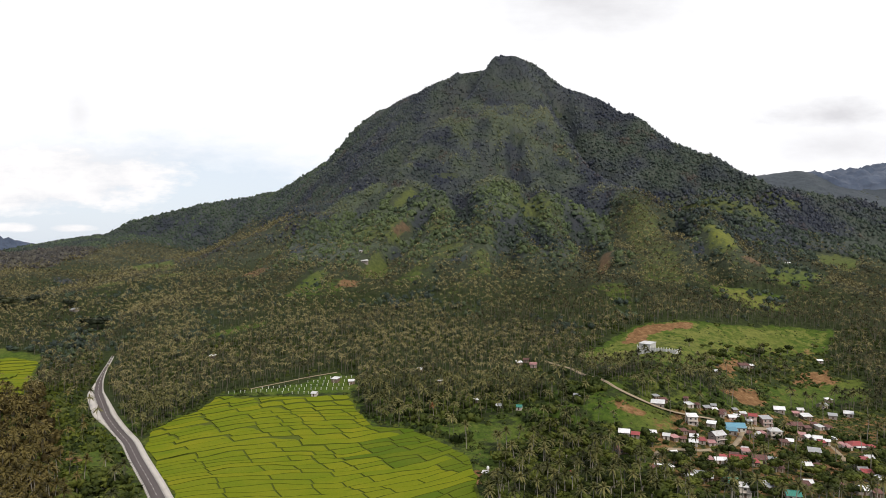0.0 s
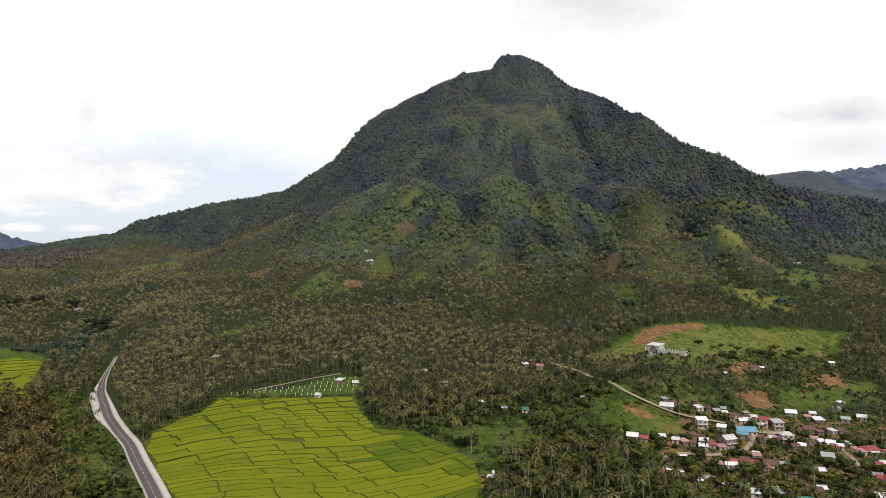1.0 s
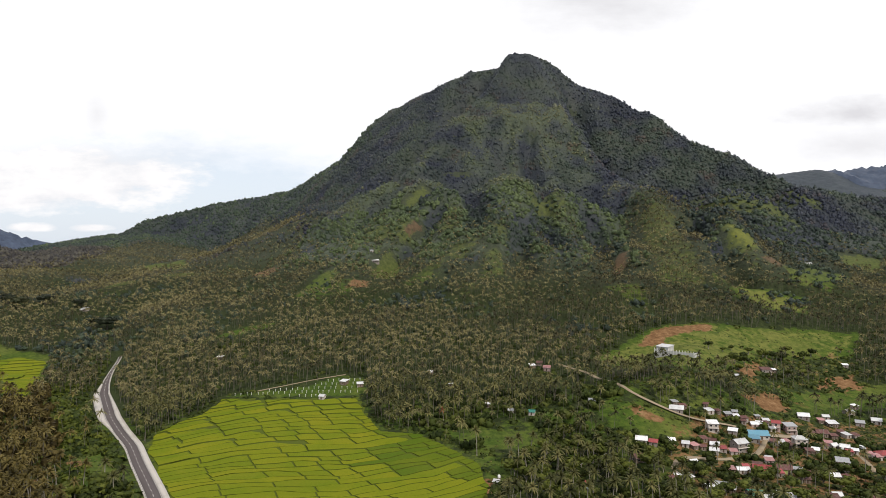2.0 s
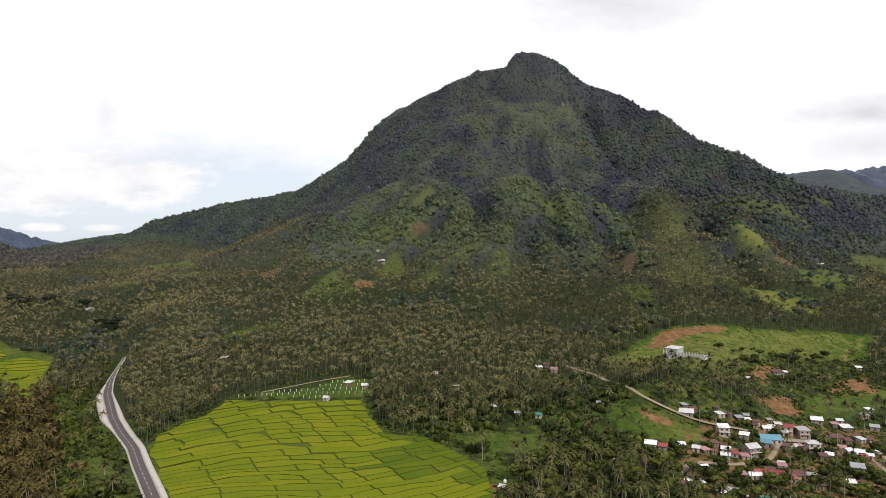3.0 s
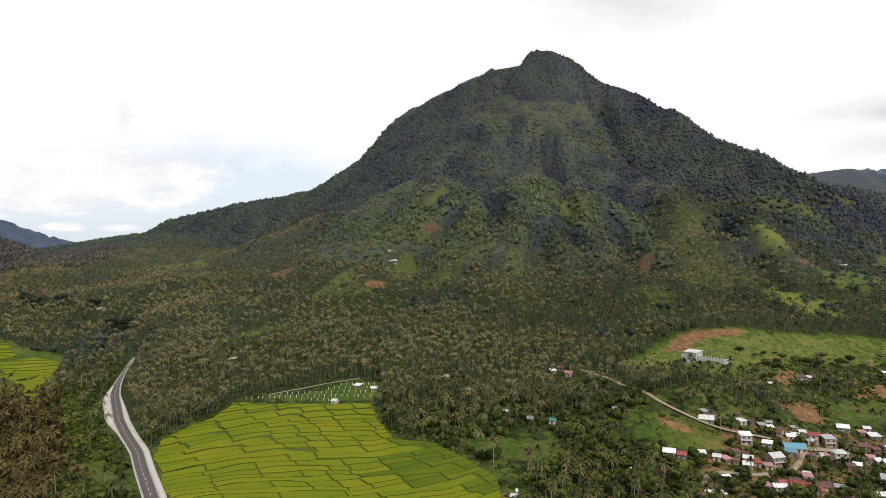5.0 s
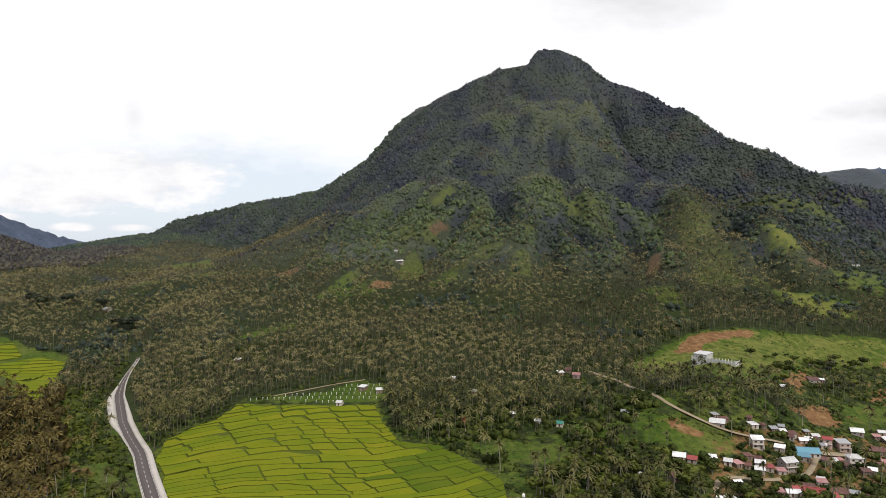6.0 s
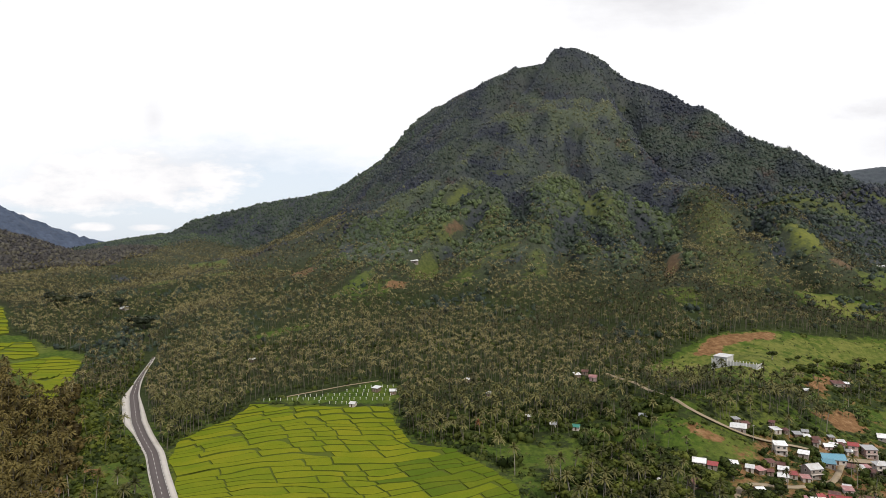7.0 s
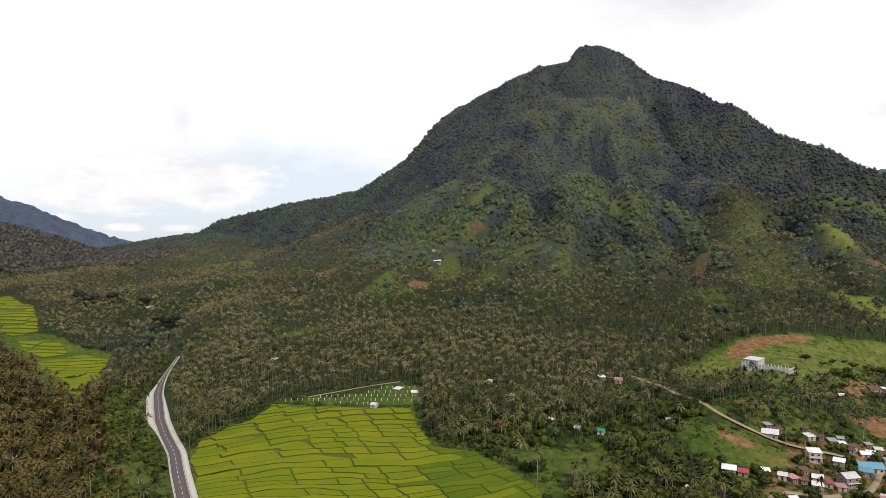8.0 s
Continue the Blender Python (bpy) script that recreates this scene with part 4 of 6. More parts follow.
hamlet([
    (181, 277, 6.5, 1, "gable", "WHITE", "WOOD"),
    (193, 276, 7.3, 1, "shed", "CEMENT", "BLOCK"),
    (200, 266, 8.5, 1, "gable", "WHITE", "BLOCK"),
    (219, 281, 3.1, 1, "shed", "WHITE", "BLOCK"),
    (163, 259, 9.8, 1, "gable", "TEAL", "CREAM"),
    (143, 263, 8.4, 2, "gable", "WHITE", "CREAM"),
    (157, 275, 4.7, 1, "gable", "WHITE", "BLOCK"),
    (153, 277, 3.8, 1, "shed", "WHITE", "CREAM"),
    (143, 276, 10.5, 1, "gable", "TEAL", "BLOCK"),
    (133, 287, 8.8, 1, "gable", "CEMENT", "BLOCK"),
    (156, 309, 3.4, 1, "shed", "WHITE", "BLOCK"),
    (293, 432, 6.9, 1, "shed", "WHITE", "PINKW"),
])
hamlet([
    (96, 380, 7.1, 1, "gable", "CEMENT", "BLOCK"),
    (68, 282, 5.8, 1, "gable", "PALEBLUE", "CREAM"),
    (68, 290, 4.8, 1, "shed", "RED", "WOOD"),
    (28, 291, 2.9, 1, "shed", "WHITE", "BLOCK"),
    (47, 388, 3.9, 1, "shed", "WHITE", "CREAM"),
    (59, 380, 6.0, 1, "gable", "TEAL", "CREAM"),
    (34, 404, 3.3, 1, "shed", "WHITE", "WOOD"),
    (-3, 458, 5.8, 1, "gable", "WHITE", "WOOD"),
    (72, 462, 6.6, 1, "shed", "WHITE", "WOOD"),
    (82, 457, 8.4, 1, "gable", "PINK", "PINKW"),
    (78, 466, 5.0, 1, "shed", "RUST", "WOOD"),
    (11, 436, 3.2, 1, "shed", "WHITE", "WOOD"),
])
hamlet([
    (-65, 450, 8.2, 1, "shed", "WHITE", "WOOD"),
    (-53, 445, 7.3, 1, "shed", "WHITE", "WOOD"),
    (-77, 429, 6.3, 1, "gable", "WHITE", "CREAM"),
    (-176, 519, 4.9, 1, "shed", "WHITE", "WOOD"),
    (249, 468, 12.0, 1, "shed", "RUST", "BLOCK"),
    (257, 472, 6.0, 1, "shed", "WHITE", "WOOD"),
    (213, 436, 4.4, 1, "shed", "WHITE", "WOOD"),
    (330, 499, 6.4, 1, "shed", "WHITE", "BLOCK"),
    (461, 768, 11.9, 1, "shed", "WHITE", "CREAM"),
    (-287, 468, 6.7, 1, "gable", "RED", "WOOD"),
    (-71, 768, 15.0, 1, "shed", "WHITE", "BLOCK"),
    (-76, 782, 4.0, 1, "gable", "CEMENT", "CREAM"),
    (-391, 713, 13.0, 1, "shed", "CEMENT", "BLOCK"),
    (-888, 1512, 24.0, 2, "gable", "RUST", "WOOD"),
    (305, 884, 4.4, 1, "shed", "WHITE", "CREAM"),
])


# ---- walled white building on the meadow ----
def white_hall():
    x, y = 174.0, 471.0
    base = float(land_z(x, y)) + 0.1
    HOUSE_SPOTS.append((x, y, 13.0))
    # no buildings here: palms cleared where they would hide the hall from the camera
    HOUSE_SPOTS.append((184.0, 455.0, 13.0))
    HOUSE_SPOTS.extend(((164.0, 448.0, 11.0), (172.0, 436.0, 12.0), (186.0, 441.0, 13.0), (196.0, 448.0, 8.0)))
    thing = holder("walled_hall", pose(x, y, base, 0, 0, -48), "white hall with a long walled yard on the meadow", "hall")
    part("wall", walls(9.5, 9.0, 5.0, 0, 0.8), PALE_BLOCK, thing)
    bm = roof_sheet(10.4, 10.2, 0.9, 0.08)
    bmesh.ops.translate(bm, verts=bm.verts, vec=(0, -5.1, 5.1))
    part("roof", bm, WHITE, thing)
    for k in range(3):
        opening(thing, "window", -3 + 3 * k, -4.5, 1.4, 1.5, 1.6, 0, GLASS)
    for k in range(2):
        opening(thing, "window", -4.75, -2 + 4 * k, 1.4, 1.5, 1.6, -1, GLASS)
    thing2 = holder("yard_wall", pose(171, 469, base + 0.6, 0, 0, -44), "long white block wall with pale posts on the meadow", "wall")
    part("panel", box(bmesh.new(), -3, 27, -6.6, -6.35, -4.5, 3.0, 0.03), PALE_BLOCK, thing2)
    for k in range(15):
        cx = -2.8 + 2.1 * k
        part("post", box(bmesh.new(), cx - 0.17, cx + 0.17, -6.72, -6.23, -4.5, 4.1, 0.03), POST_WHITE, thing2)
    part("panel", box(bmesh.new(), 26.8, 27.05, -6.3, 4, -4.5, 3.0, 0.03), PALE_BLOCK, thing2)


white_hall()


# ---- lean-tos and sheds tucked between the houses ----
def outbuildings():
    r = random.Random(12)
    spots = [h for h in HOUSE_SPOTS if 110 < h[0] < 300 and h[1] < 400]
    made = 0
    while made < 55:
        hx, hy, hr = r.choice(spots)
        a = r.uniform(0, 6.28)
        x, y = hx + math.cos(a) * (hr + 1.5), hy + math.sin(a) * (hr + 1.0)
        if any(math.hypot(x - ox, y - oy) < 0.8 * oR + 1.2 for ox, oy, oR in HOUSE_SPOTS):
            continue
        if any(float(segment_distance(np.array([x]), np.array([y]), line)[0]) < wide / 2 + 2.5 for line, wide in TRACKS.values()):
            continue
        build_house(x, y, r.uniform(2.4, 4.4), 1, "shed", r.choice(("WHITE", "RUST", "RUST", "CEMENT", "RUST", "PINK", "RED")), r.choice(("WOOD", "WOOD", "BLOCK", "CREAM")), r.uniform(-35, 25))
        made += 1


outbuildings()


# ---- trees ----
HOUSE_SPOTS.append((-232.0, 311.0, 8.0))  # round the dead tree


def tube(points, radii, sides):
    """Corners and faces of a tapered tube along points."""
    points, radii = np.asarray(points, float), np.asarray(radii, float)
    a = np.arange(sides) / sides * 2 * np.pi
    ring = np.stack([np.cos(a), np.sin(a), 0 * a], -1)
    v = (points[:, None] + ring[None] * radii[:, None, None]).reshape(-1, 3)
    q = [(i * sides + k, i * sides + (k + 1) % sides, (i + 1) * sides + (k + 1) % sides, (i + 1) * sides + k) for i in range(len(points) - 1) for k in range(sides)]
    return v, np.array(q)


def join(pieces):
    vs, qs, at = [], [], 0
    for v, q in pieces:
        vs.append(v)
        qs.append(np.asarray(q) + at)
        at += len(v)
    return np.concatenate(vs), np.concatenate(qs)


def frond(r, azimuth, rise, length, width, segments, folded):
    """A drooping feather leaf from the crown's heart."""
    s = np.linspace(0, 1, segments + 1)
    out = length * (s * math.cos(rise) * 1.05 - 0.1 * s**3)
    up = length * (s * math.sin(rise) - (0.3 + 0.26 * math.cos(rise)) * (s**2 if segments > 1 else 0.4 * s))
    half = width * np.sin(np.pi * (0.12 + 0.8 * s)) * np.where(np.arange(segments + 1) % 2, 1.0, 0.72)
    c, n = math.cos(azimuth), math.sin(azimuth)
    mid = np.stack([out * c, out * n, up], -1)
    side = np.stack([-n * half, c * half, 0 * half], -1)
    drop = np.stack([0 * half, 0 * half, -0.55 * half], -1)
    if folded:
        v = np.stack([mid + side + drop, mid, mid - side + drop], 1).reshape(-1, 3)
        q = [(3 * i + k, 3 * i + k + 1, 3 * i + k + 4, 3 * i + k + 3) for i in range(segments) for k in range(2)]
    else:
        tilt = np.stack([0 * half, 0 * half, r.choice([-0.5, 0.5]) * half], -1)
        v = np.stack([mid + side + tilt, mid - side - tilt], 1).reshape(-1, 3)
        q = [(2 * i, 2 * i + 1, 2 * i + 3, 2 * i + 2) for i in range(segments)]
    return v, np.array(q)


def palm_shape(seed, tall, fronds, segments, folded, sides, rings, wide=0.7):
    """Trunk and crown of one coconut palm, as arrays."""
    r = np.random.default_rng(seed)
    lean, turn = r.uniform(0.02, 0.12), r.uniform(0, 6.28)
    s = np.linspace(0, 1, rings)
    spine = np.stack([np.cos(turn) * lean * tall * s**2, np.sin(turn) * lean * tall * s**2, tall * s - 0.6 * (1 - s)], -1)
    trunk = tube(spine, (0.2 if sides > 4 else 0.14) - 0.06 * s, sides)
    leaves = []
    for k in range(fronds):
        rise = math.radians(80 - 100 * ((k + 0.5) / fronds) ** 1.1 + r.uniform(-8, 8))
        v, q = frond(r, k * 2.4 + r.uniform(-0.3, 0.3), rise, r.uniform(3.0, 3.8), r.uniform(0.32, 0.44) if folded else wide * r.uniform(0.8, 1.2), segments, folded)
        leaves.append((v + spine[-1] + (0, 0, 0.1), q))
    return trunk, join(leaves)


def scatter(x0, x1, y0, y1, pitch, seed, jitter=0.42):
    """Points on a jittered, staggered grid."""
    r = np.random.default_rng(seed)
    nx, ny = int((x1 - x0) / pitch), int((y1 - y0) / (pitch * 0.87))
    gx, gy = np.meshgrid(np.arange(nx), np.arange(ny))
    x = x0 + (gx + 0.5 * (gy % 2) + r.uniform(-jitter, jitter, gx.shape)) * pitch
    y = y0 + (gy + r.uniform(-jitter, jitter, gx.shape)) * pitch * 0.87
    return x.ravel(), y.ravel()


def plant(name, shapes, x, y, scale, materials, seed, label, category, sink=0.0, tint=None):
    """Many trees in one mesh: each takes one of the shapes, turned and scaled."""
    r = np.random.default_rng(seed)
    which, turn = r.integers(0, len(shapes), len(x)), r.uniform(0, 6.28, len(x))
    z = land_z(x, y) - sink
    tint = r.uniform(0, 1, len(x)) if tint is None else tint
    vs, qs, ss, ts, at = [], [], [], [], 0
    for k, (v, q, slot) in enumerate(shapes):
        m = np.nonzero(which == k)[0]
        if not len(m):
            continue
        c, s, sc = np.cos(turn[m])[:, None], np.sin(turn[m])[:, None], scale[m]
        px = (v[None, :, 0] * c - v[None, :, 1] * s) * sc[:, :1] + x[m][:, None]
        py = (v[None, :, 0] * s + v[None, :, 1] * c) * sc[:, :1] + y[m][:, None]
        pz = v[None, :, 2] * sc[:, 1:] + z[m][:, None]
        vs.append(np.stack([px, py, pz], -1).reshape(-1, 3))
        qs.append((q[None] + (np.arange(len(m)) * len(v))[:, None, None] + at).reshape(-1, 4))
        ss.append(np.zeros(len(q) * len(m), int) if slot is None else np.tile(slot, len(m)))
        ts.append(np.repeat(tint[m], len(v)))
        at += len(m) * len(v)
    ob = mesh_object(name, np.concatenate(vs), np.concatenate(qs), materials, np.concatenate(ss), np.concatenate(ts))
    return tagged(ob, label, category, kind="stuff")


def free_of(x, y, fields=3.0, roads=9.0, meadows=1.5, houses=1.0, yard=0.0):
    """Where trees may stand: off the fields, the roads and the clearings."""
    ok = np.ones(len(x), bool)
    for poly in FIELDS + [NURSERY]:
        ok &= reach(x, y, poly) < -fields
    uneven = 7 * fbm(x, y, 16, 88, 2)
    for poly in [MEADOW, LOW_MEADOW] + CLEARINGS + BARE:
        ok &= reach(x, y, poly) + uneven < -meadows
    ok &= segment_distance(x, y, ROAD_OPEN) > np.where(y > 470, roads - 2.5, roads)
    ok &= (y < 455) | (segment_distance(x - 4, y + 8, ROAD_OPEN) > 4)
    for line, width in TRACKS.values():
        ok &= segment_distance(x, y, line) > width / 2 + 2.2
    if houses > 0:
        for hx, hy, hr in HOUSE_SPOTS:
            ok &= np.hypot(x - hx, y - hy) > hr * houses
            # camera side of each house left open so that it shows
            ok &= np.hypot(x - hx + 0.45 * hr, y - hy + hr) > yard * hr
    return ok


def in_sight(x, y, margin=0.0):
    """The wedge of land that the flight looks over."""
    return (y > 235) & (np.abs(np.degrees(np.arctan2(x + 0.026 * y, y))) < 41 + margin)


def palm_share(x, y, gapped=True):
    """How much of the wood is coconut palms: all on the apron, none up on the mountain."""
    high = land_z(x, y)
    share = step(112, 82, high + 18 * fbm(x, y, 110, 31, 3)) * step(1250, 950, y)
    share = np.maximum(share, 0.9 * step(60, 25, segment_distance(x, y, [(319, 900), (291, 810), (278, 740), (258, 660), (300, 620)])))
    share = np.maximum(share, 0.8 * step(60, 25, segment_distance(x, y, [(400, 790), (380, 690)])))
    spurs = step(185, 150, high) * step(0.55, 0.8, convexity(x, y) + 0.12 * fbm(x, y, 50, 42, 2)) * step(-450, -250, x) * step(1000, 850, y)
    share = np.maximum(share, 0.35 * spurs)
    west = step(200, 150, high + 25 * fbm(x, y, 130, 31, 3)) * step(-130, -260, x) * step(1750, 1600, y) * step(-20, 25, x + np.interp(y, (700, 850, 1030, 1090, 1150, 1290, 1480), (700, 660, 745, 700, 660, 680, 740)))
    share = np.maximum(share, west)
    grove = fbm(x, y, 70, 41, 3)
    gaps = fbm(x, y, 48, 47, 3) if gapped else np.zeros(np.shape(x))
    return share * step(-0.85, -0.6, grove) * (1 - 0.8 * step(0.2, 0.42, gaps) * step(500, 560, y))


def palm_forms(seed, count, fronds, segments, wide):
    shapes = []
    for k in range(count):
        (tv, tq), (cv, cq) = palm_shape(seed + k, 13.0, fronds, segments, False, 3, 2, wide)
        v, q = join([(tv, tq), (cv, cq)])
        shapes.append((v, q, np.r_[np.ones(len(tq), int), np.zeros(len(cq), int)]))
    return shapes


def palm_spots():
    """Every palm of the grove, sparse about the gardens, thick up the slope."""
    x, y = scatter(-1000, 620, 240, 900, 4.9, 3)
    keep = in_sight(x, y) & free_of(x, y, roads=8.0, yard=0.7) & ~inside(x, y, LANE_VIEW_GAP) & (reach(x, y, VILLAGE) < -4)
    x, y = x[keep], y[keep]
    r = np.random.default_rng(5)
    garden = step(425, 370, y) * step(-50, 10, x)
    west = step(46, 34, segment_distance(x, y, ROAD)) * step(-1, 1, -x - np.interp(y, [p[1] for p in ROAD], [-p[0] for p in ROAD])) * step(480, 450, y)
    scrub = step(-4, 4, reach(x, y, SCRUB))
    keep = r.uniform(0, 1, len(x)) < palm_share(x, y) * (1 - 0.85 * scrub) * (1 - 0.72 * garden) * (1 - 0.9 * west)
    return x[keep], y[keep]


def west_of_road(x, y, by):
    """Whether a place lies further than by metres to the west of the road."""
    return x < np.interp(y, [p[1] for p in ROAD], [p[0] for p in ROAD]) - by


def palms_far(x, y):
    r = np.random.default_rng(8)
    rx, ry = scatter(-1000, 620, 900, 1750, 6.8, 4)
    keep = in_sight(rx, ry) & free_of(rx, ry) & (r.uniform(0, 1, len(rx)) < palm_share(rx, ry))
    rx, ry = rx[keep], ry[keep]
    near, mid = y < 430, (y >= 430) & (y < 600)
    far, dry = ~near & ~mid, near & west_of_road(x, y, 24)
    near &= ~dry
    for px, py, shapes, low, high, label in (
            (x[dry], y[dry], palm_forms(100, 9, 22, 4, 0.36), 0.75, 1.05, "brownish coconut palms with drying fronds beside the road"),
            (x[near], y[near], palm_forms(100, 9, 22, 4, 0.36), 0.75, 1.05, "dense grove of olive green coconut palms on the lower slopes"),
            (x[mid], y[mid], palm_forms(120, 9, 13, 3, 0.44), 0.6, 0.88, "coconut palms crowding the slope above the rice fields"),
            (x[far], y[far], palm_forms(140, 9, 8, 2, 0.62), 0.54, 0.82, "coconut palms covering the foot of the mountain"),
            (rx, ry, palm_forms(160, 7, 6, 2, 0.75), 0.56, 0.86, "far coconut palms reaching up to the western ridge")):
        size = r.uniform(low, high, len(px))
        own = np.clip((0.54 if py.max() < 1000 else 0.46) + 0.7 * fbm(px, py, 55, 49, 3) - 0.16 * step(0, 220, px) + 0.12 * step(20, -150, px) + 0.3 * step(70, 30, segment_distance(px, py, PALM_SPUR)) + r.normal(0, 0.36, len(px)), 0, 1)
        plant("coconut_grove", shapes, px, py, np.stack([size * r.uniform(0.95, 1.2, len(size)), size * r.uniform(0.58, 1.15, len(size))], -1), [DRY_PALM_LEAF if "brownish" in label else LOW_PALM_LEAF if "lower slopes" in label else PALM_LEAF, GROVE_BARK if py[0] < 600 else SHADED_BARK], 6, label, "palm grove", tint=own)


def single_palms(x, y, leaf, label):
    """Palms that stand out singly near the road and the village."""
    forms = []
    for k in range(8):
        trunk, crown = palm_shape(500 + k, 11.5, 24, 5, True, 7, 6)
        forms.append((trunk, crown))
    r = random.Random(6)
    meshes = []
    for n, (px, py) in enumerate(zip(x, y)):
        k = n % 8
        m = pose(px, py, float(land_z(px, py)), 0, 0, r.uniform(0, 360))
        tall = r.uniform(0.8, 1.22)
        if n < 8:
            thing = holder("coconut_palm", m, label, "palm tree", "coconut palms")
            mesh_object("trunk", *forms[k][0], [BARK], parent=thing, smooth=True)
            mesh_object("crown", *forms[k][1], [leaf], parent=thing)
            thing.scale = (tall * r.uniform(0.95, 1.1), tall * r.uniform(0.95, 1.1), tall)
            meshes.append(thing)
        else:
            ob = copy_thing(meshes[k], m)
            ob.scale = (tall * r.uniform(0.95, 1.1), tall * r.uniform(0.95, 1.1), tall)


def clump_shape(seed, tufts, flat=0.8):
    """A tree crown seen from afar: a rough dark heart and tufts of leaves that stand off it."""
    r = np.random.default_rng(seed)
    pieces = []
    lobes = [(0, 0, 0, 1.0)] + [(*r.uniform(-0.75, 0.75, 2), r.uniform(-0.35, 0.3), r.uniform(0.45, 0.7)) for _ in range(2)]
    for lx, ly, lz, lr in lobes[:1]:
        v, q = [], []
        rings = ((0.7, -1.35), (1.0, -0.25), (0.84, 0.45), (0.12, 0.95))
        for k, (rad, h) in enumerate(rings):
            a = np.arange(5) / 5 * 6.283 + 0.6 * k
            j = r.uniform(0.8, 1.15, 5)
            v.append(np.stack([np.cos(a) * rad * j, np.sin(a) * rad * j, np.full(5, h) * r.uniform(0.85, 1.1, 5) * flat], -1))
        v = np.concatenate(v) * 0.82 * lr + (lx, ly, lz)
        for k in range(len(rings) - 1):
            q += [(5 * k + i, 5 * k + (i + 1) % 5, 5 * k + 5 + (i + 1) % 5, 5 * k + 5 + i) for i in range(5)]
        pieces.append((v, np.array(q)))
    for _ in range(tufts):
        lx, ly, lz, lr = lobes[r.integers(0, len(lobes))]
        d = r.normal(size=3)
        d[2] = abs(d[2]) * 1.2 - 0.6
        d /= np.linalg.norm(d)
        p = np.array((lx, ly, lz)) + d * (1, 1, flat) * lr * r.uniform(0.82, 1.12)
        nrm = d + r.normal(size=3) * 0.55
        nrm /= np.linalg.norm(nrm)
        u = np.cross(nrm, r.normal(size=3))
        u /= np.linalg.norm(u)
        w = np.cross(nrm, u)
        a, b = r.uniform(0.2, 0.42, 2)
        pieces.append((np.array([p - u * a - w * b * 0.4, p + u * a * 0.3 - w * b, p + u * a + w * b * 0.4, p - u * a * 0.3 + w * b]), np.array([(0, 1, 2, 3)])))
    v, q = join(pieces)
    return v, q, np.zeros(len(q), int)


def dome_shape(seed, sides=7, tufts=0):
    """A rounded forest crown: uneven lobes swelling out over a drawn-in foot."""
    r = np.random.default_rng(seed)
    v, q = [], []
    rings = ((0.8, -0.7), (1.0, -0.05), (0.12, 0.72)) if tufts else ((0.8, -0.7), (1.0, -0.1), (0.7, 0.5), (0.08, 0.8))
    lobes = 1 + 0.16 * np.sin(np.arange(sides) / sides * 6.283 * r.integers(2, 4) + r.uniform(0, 6))
    for k, (rad, h) in enumerate(rings):
        a = (np.arange(sides) + 0.5 * (k % 2)) / sides * 6.283
        j = r.uniform(0.74, 1.2, sides) * lobes
        v.append(np.stack([np.cos(a) * rad * j, np.sin(a) * rad * j, h + r.uniform(-0.2, 0.2, sides)], -1))
    for k in range(len(rings) - 1):
        q += [(sides * k + i, sides * k + (i + 1) % sides, sides * k + sides + (i + 1) % sides, sides * k + sides + i) for i in range(sides)]
    v, q = np.concatenate(v), np.array(q)
    for _ in range(tufts):
        d = r.normal(size=3)
        d[2] = abs(d[2])
        d /= np.linalg.norm(d)
        u = np.cross(d + r.normal(size=3) * 0.7, r.normal(size=3))
        u /= np.linalg.norm(u)
        w = np.cross(d, u) * 0.8
        c, a = d * (1.0, 1.0, 0.78) * r.uniform(0.95, 1.28), r.uniform(0.25, 0.5)
        v, q = np.r_[v, [c - u * a, c - w * a, c + u * a, c + w * a]], np.r_[q, [np.arange(4) + len(v)]]
    return v, q, np.zeros(len(q), int)


def canopy_share(x, y, low=(70, 110)):
    """Where the forest closes to one canopy: the upper flanks and the ravines."""
    high = ground_z(x, y)
    return step(low[0], low[1], high) * step(14, 30, segment_distance(x, y, PALM_SPUR)) * (1 - step(0.25, 0.6, palm_share(x, y, False))) * (1 - 0.85 * glade(x, y)) * np.minimum.reduce(
        [step(-2, -9, reach(x, y, p)) for p in CLEARINGS + BARE])


FACE = [(150, 1335), (235, 1340), (258, 1258), (255, 1190), (260, 1120), (290, 1050), (322, 985), (330, 900), (344, 700), (-300, 700), (-300, 950), (-150, 1000), (-70, 1030), (-17, 1095), (25, 1165), (91, 1255)]
# ravine lines along which shade is painted into the forest tint
SHADED_RAVINES = ([(225, 900), (215, 800), (200, 710)], [(165, 960), (150, 860), (150, 760)], [(60, 960), (62, 880), (55, 800)], [(5, 900), (-25, 820)], [(172, 1125), (164, 1060), (155, 1015), (100, 1012), (30, 1015), (-45, 1015)], [(235, 1000), (215, 950), (200, 880)], [(285, 1300), (300, 1215), (335, 1115), (372, 1020), (390, 940)], [(105, 1345), (55, 1285), (0, 1210), (-45, 1130), (-75, 1060)])


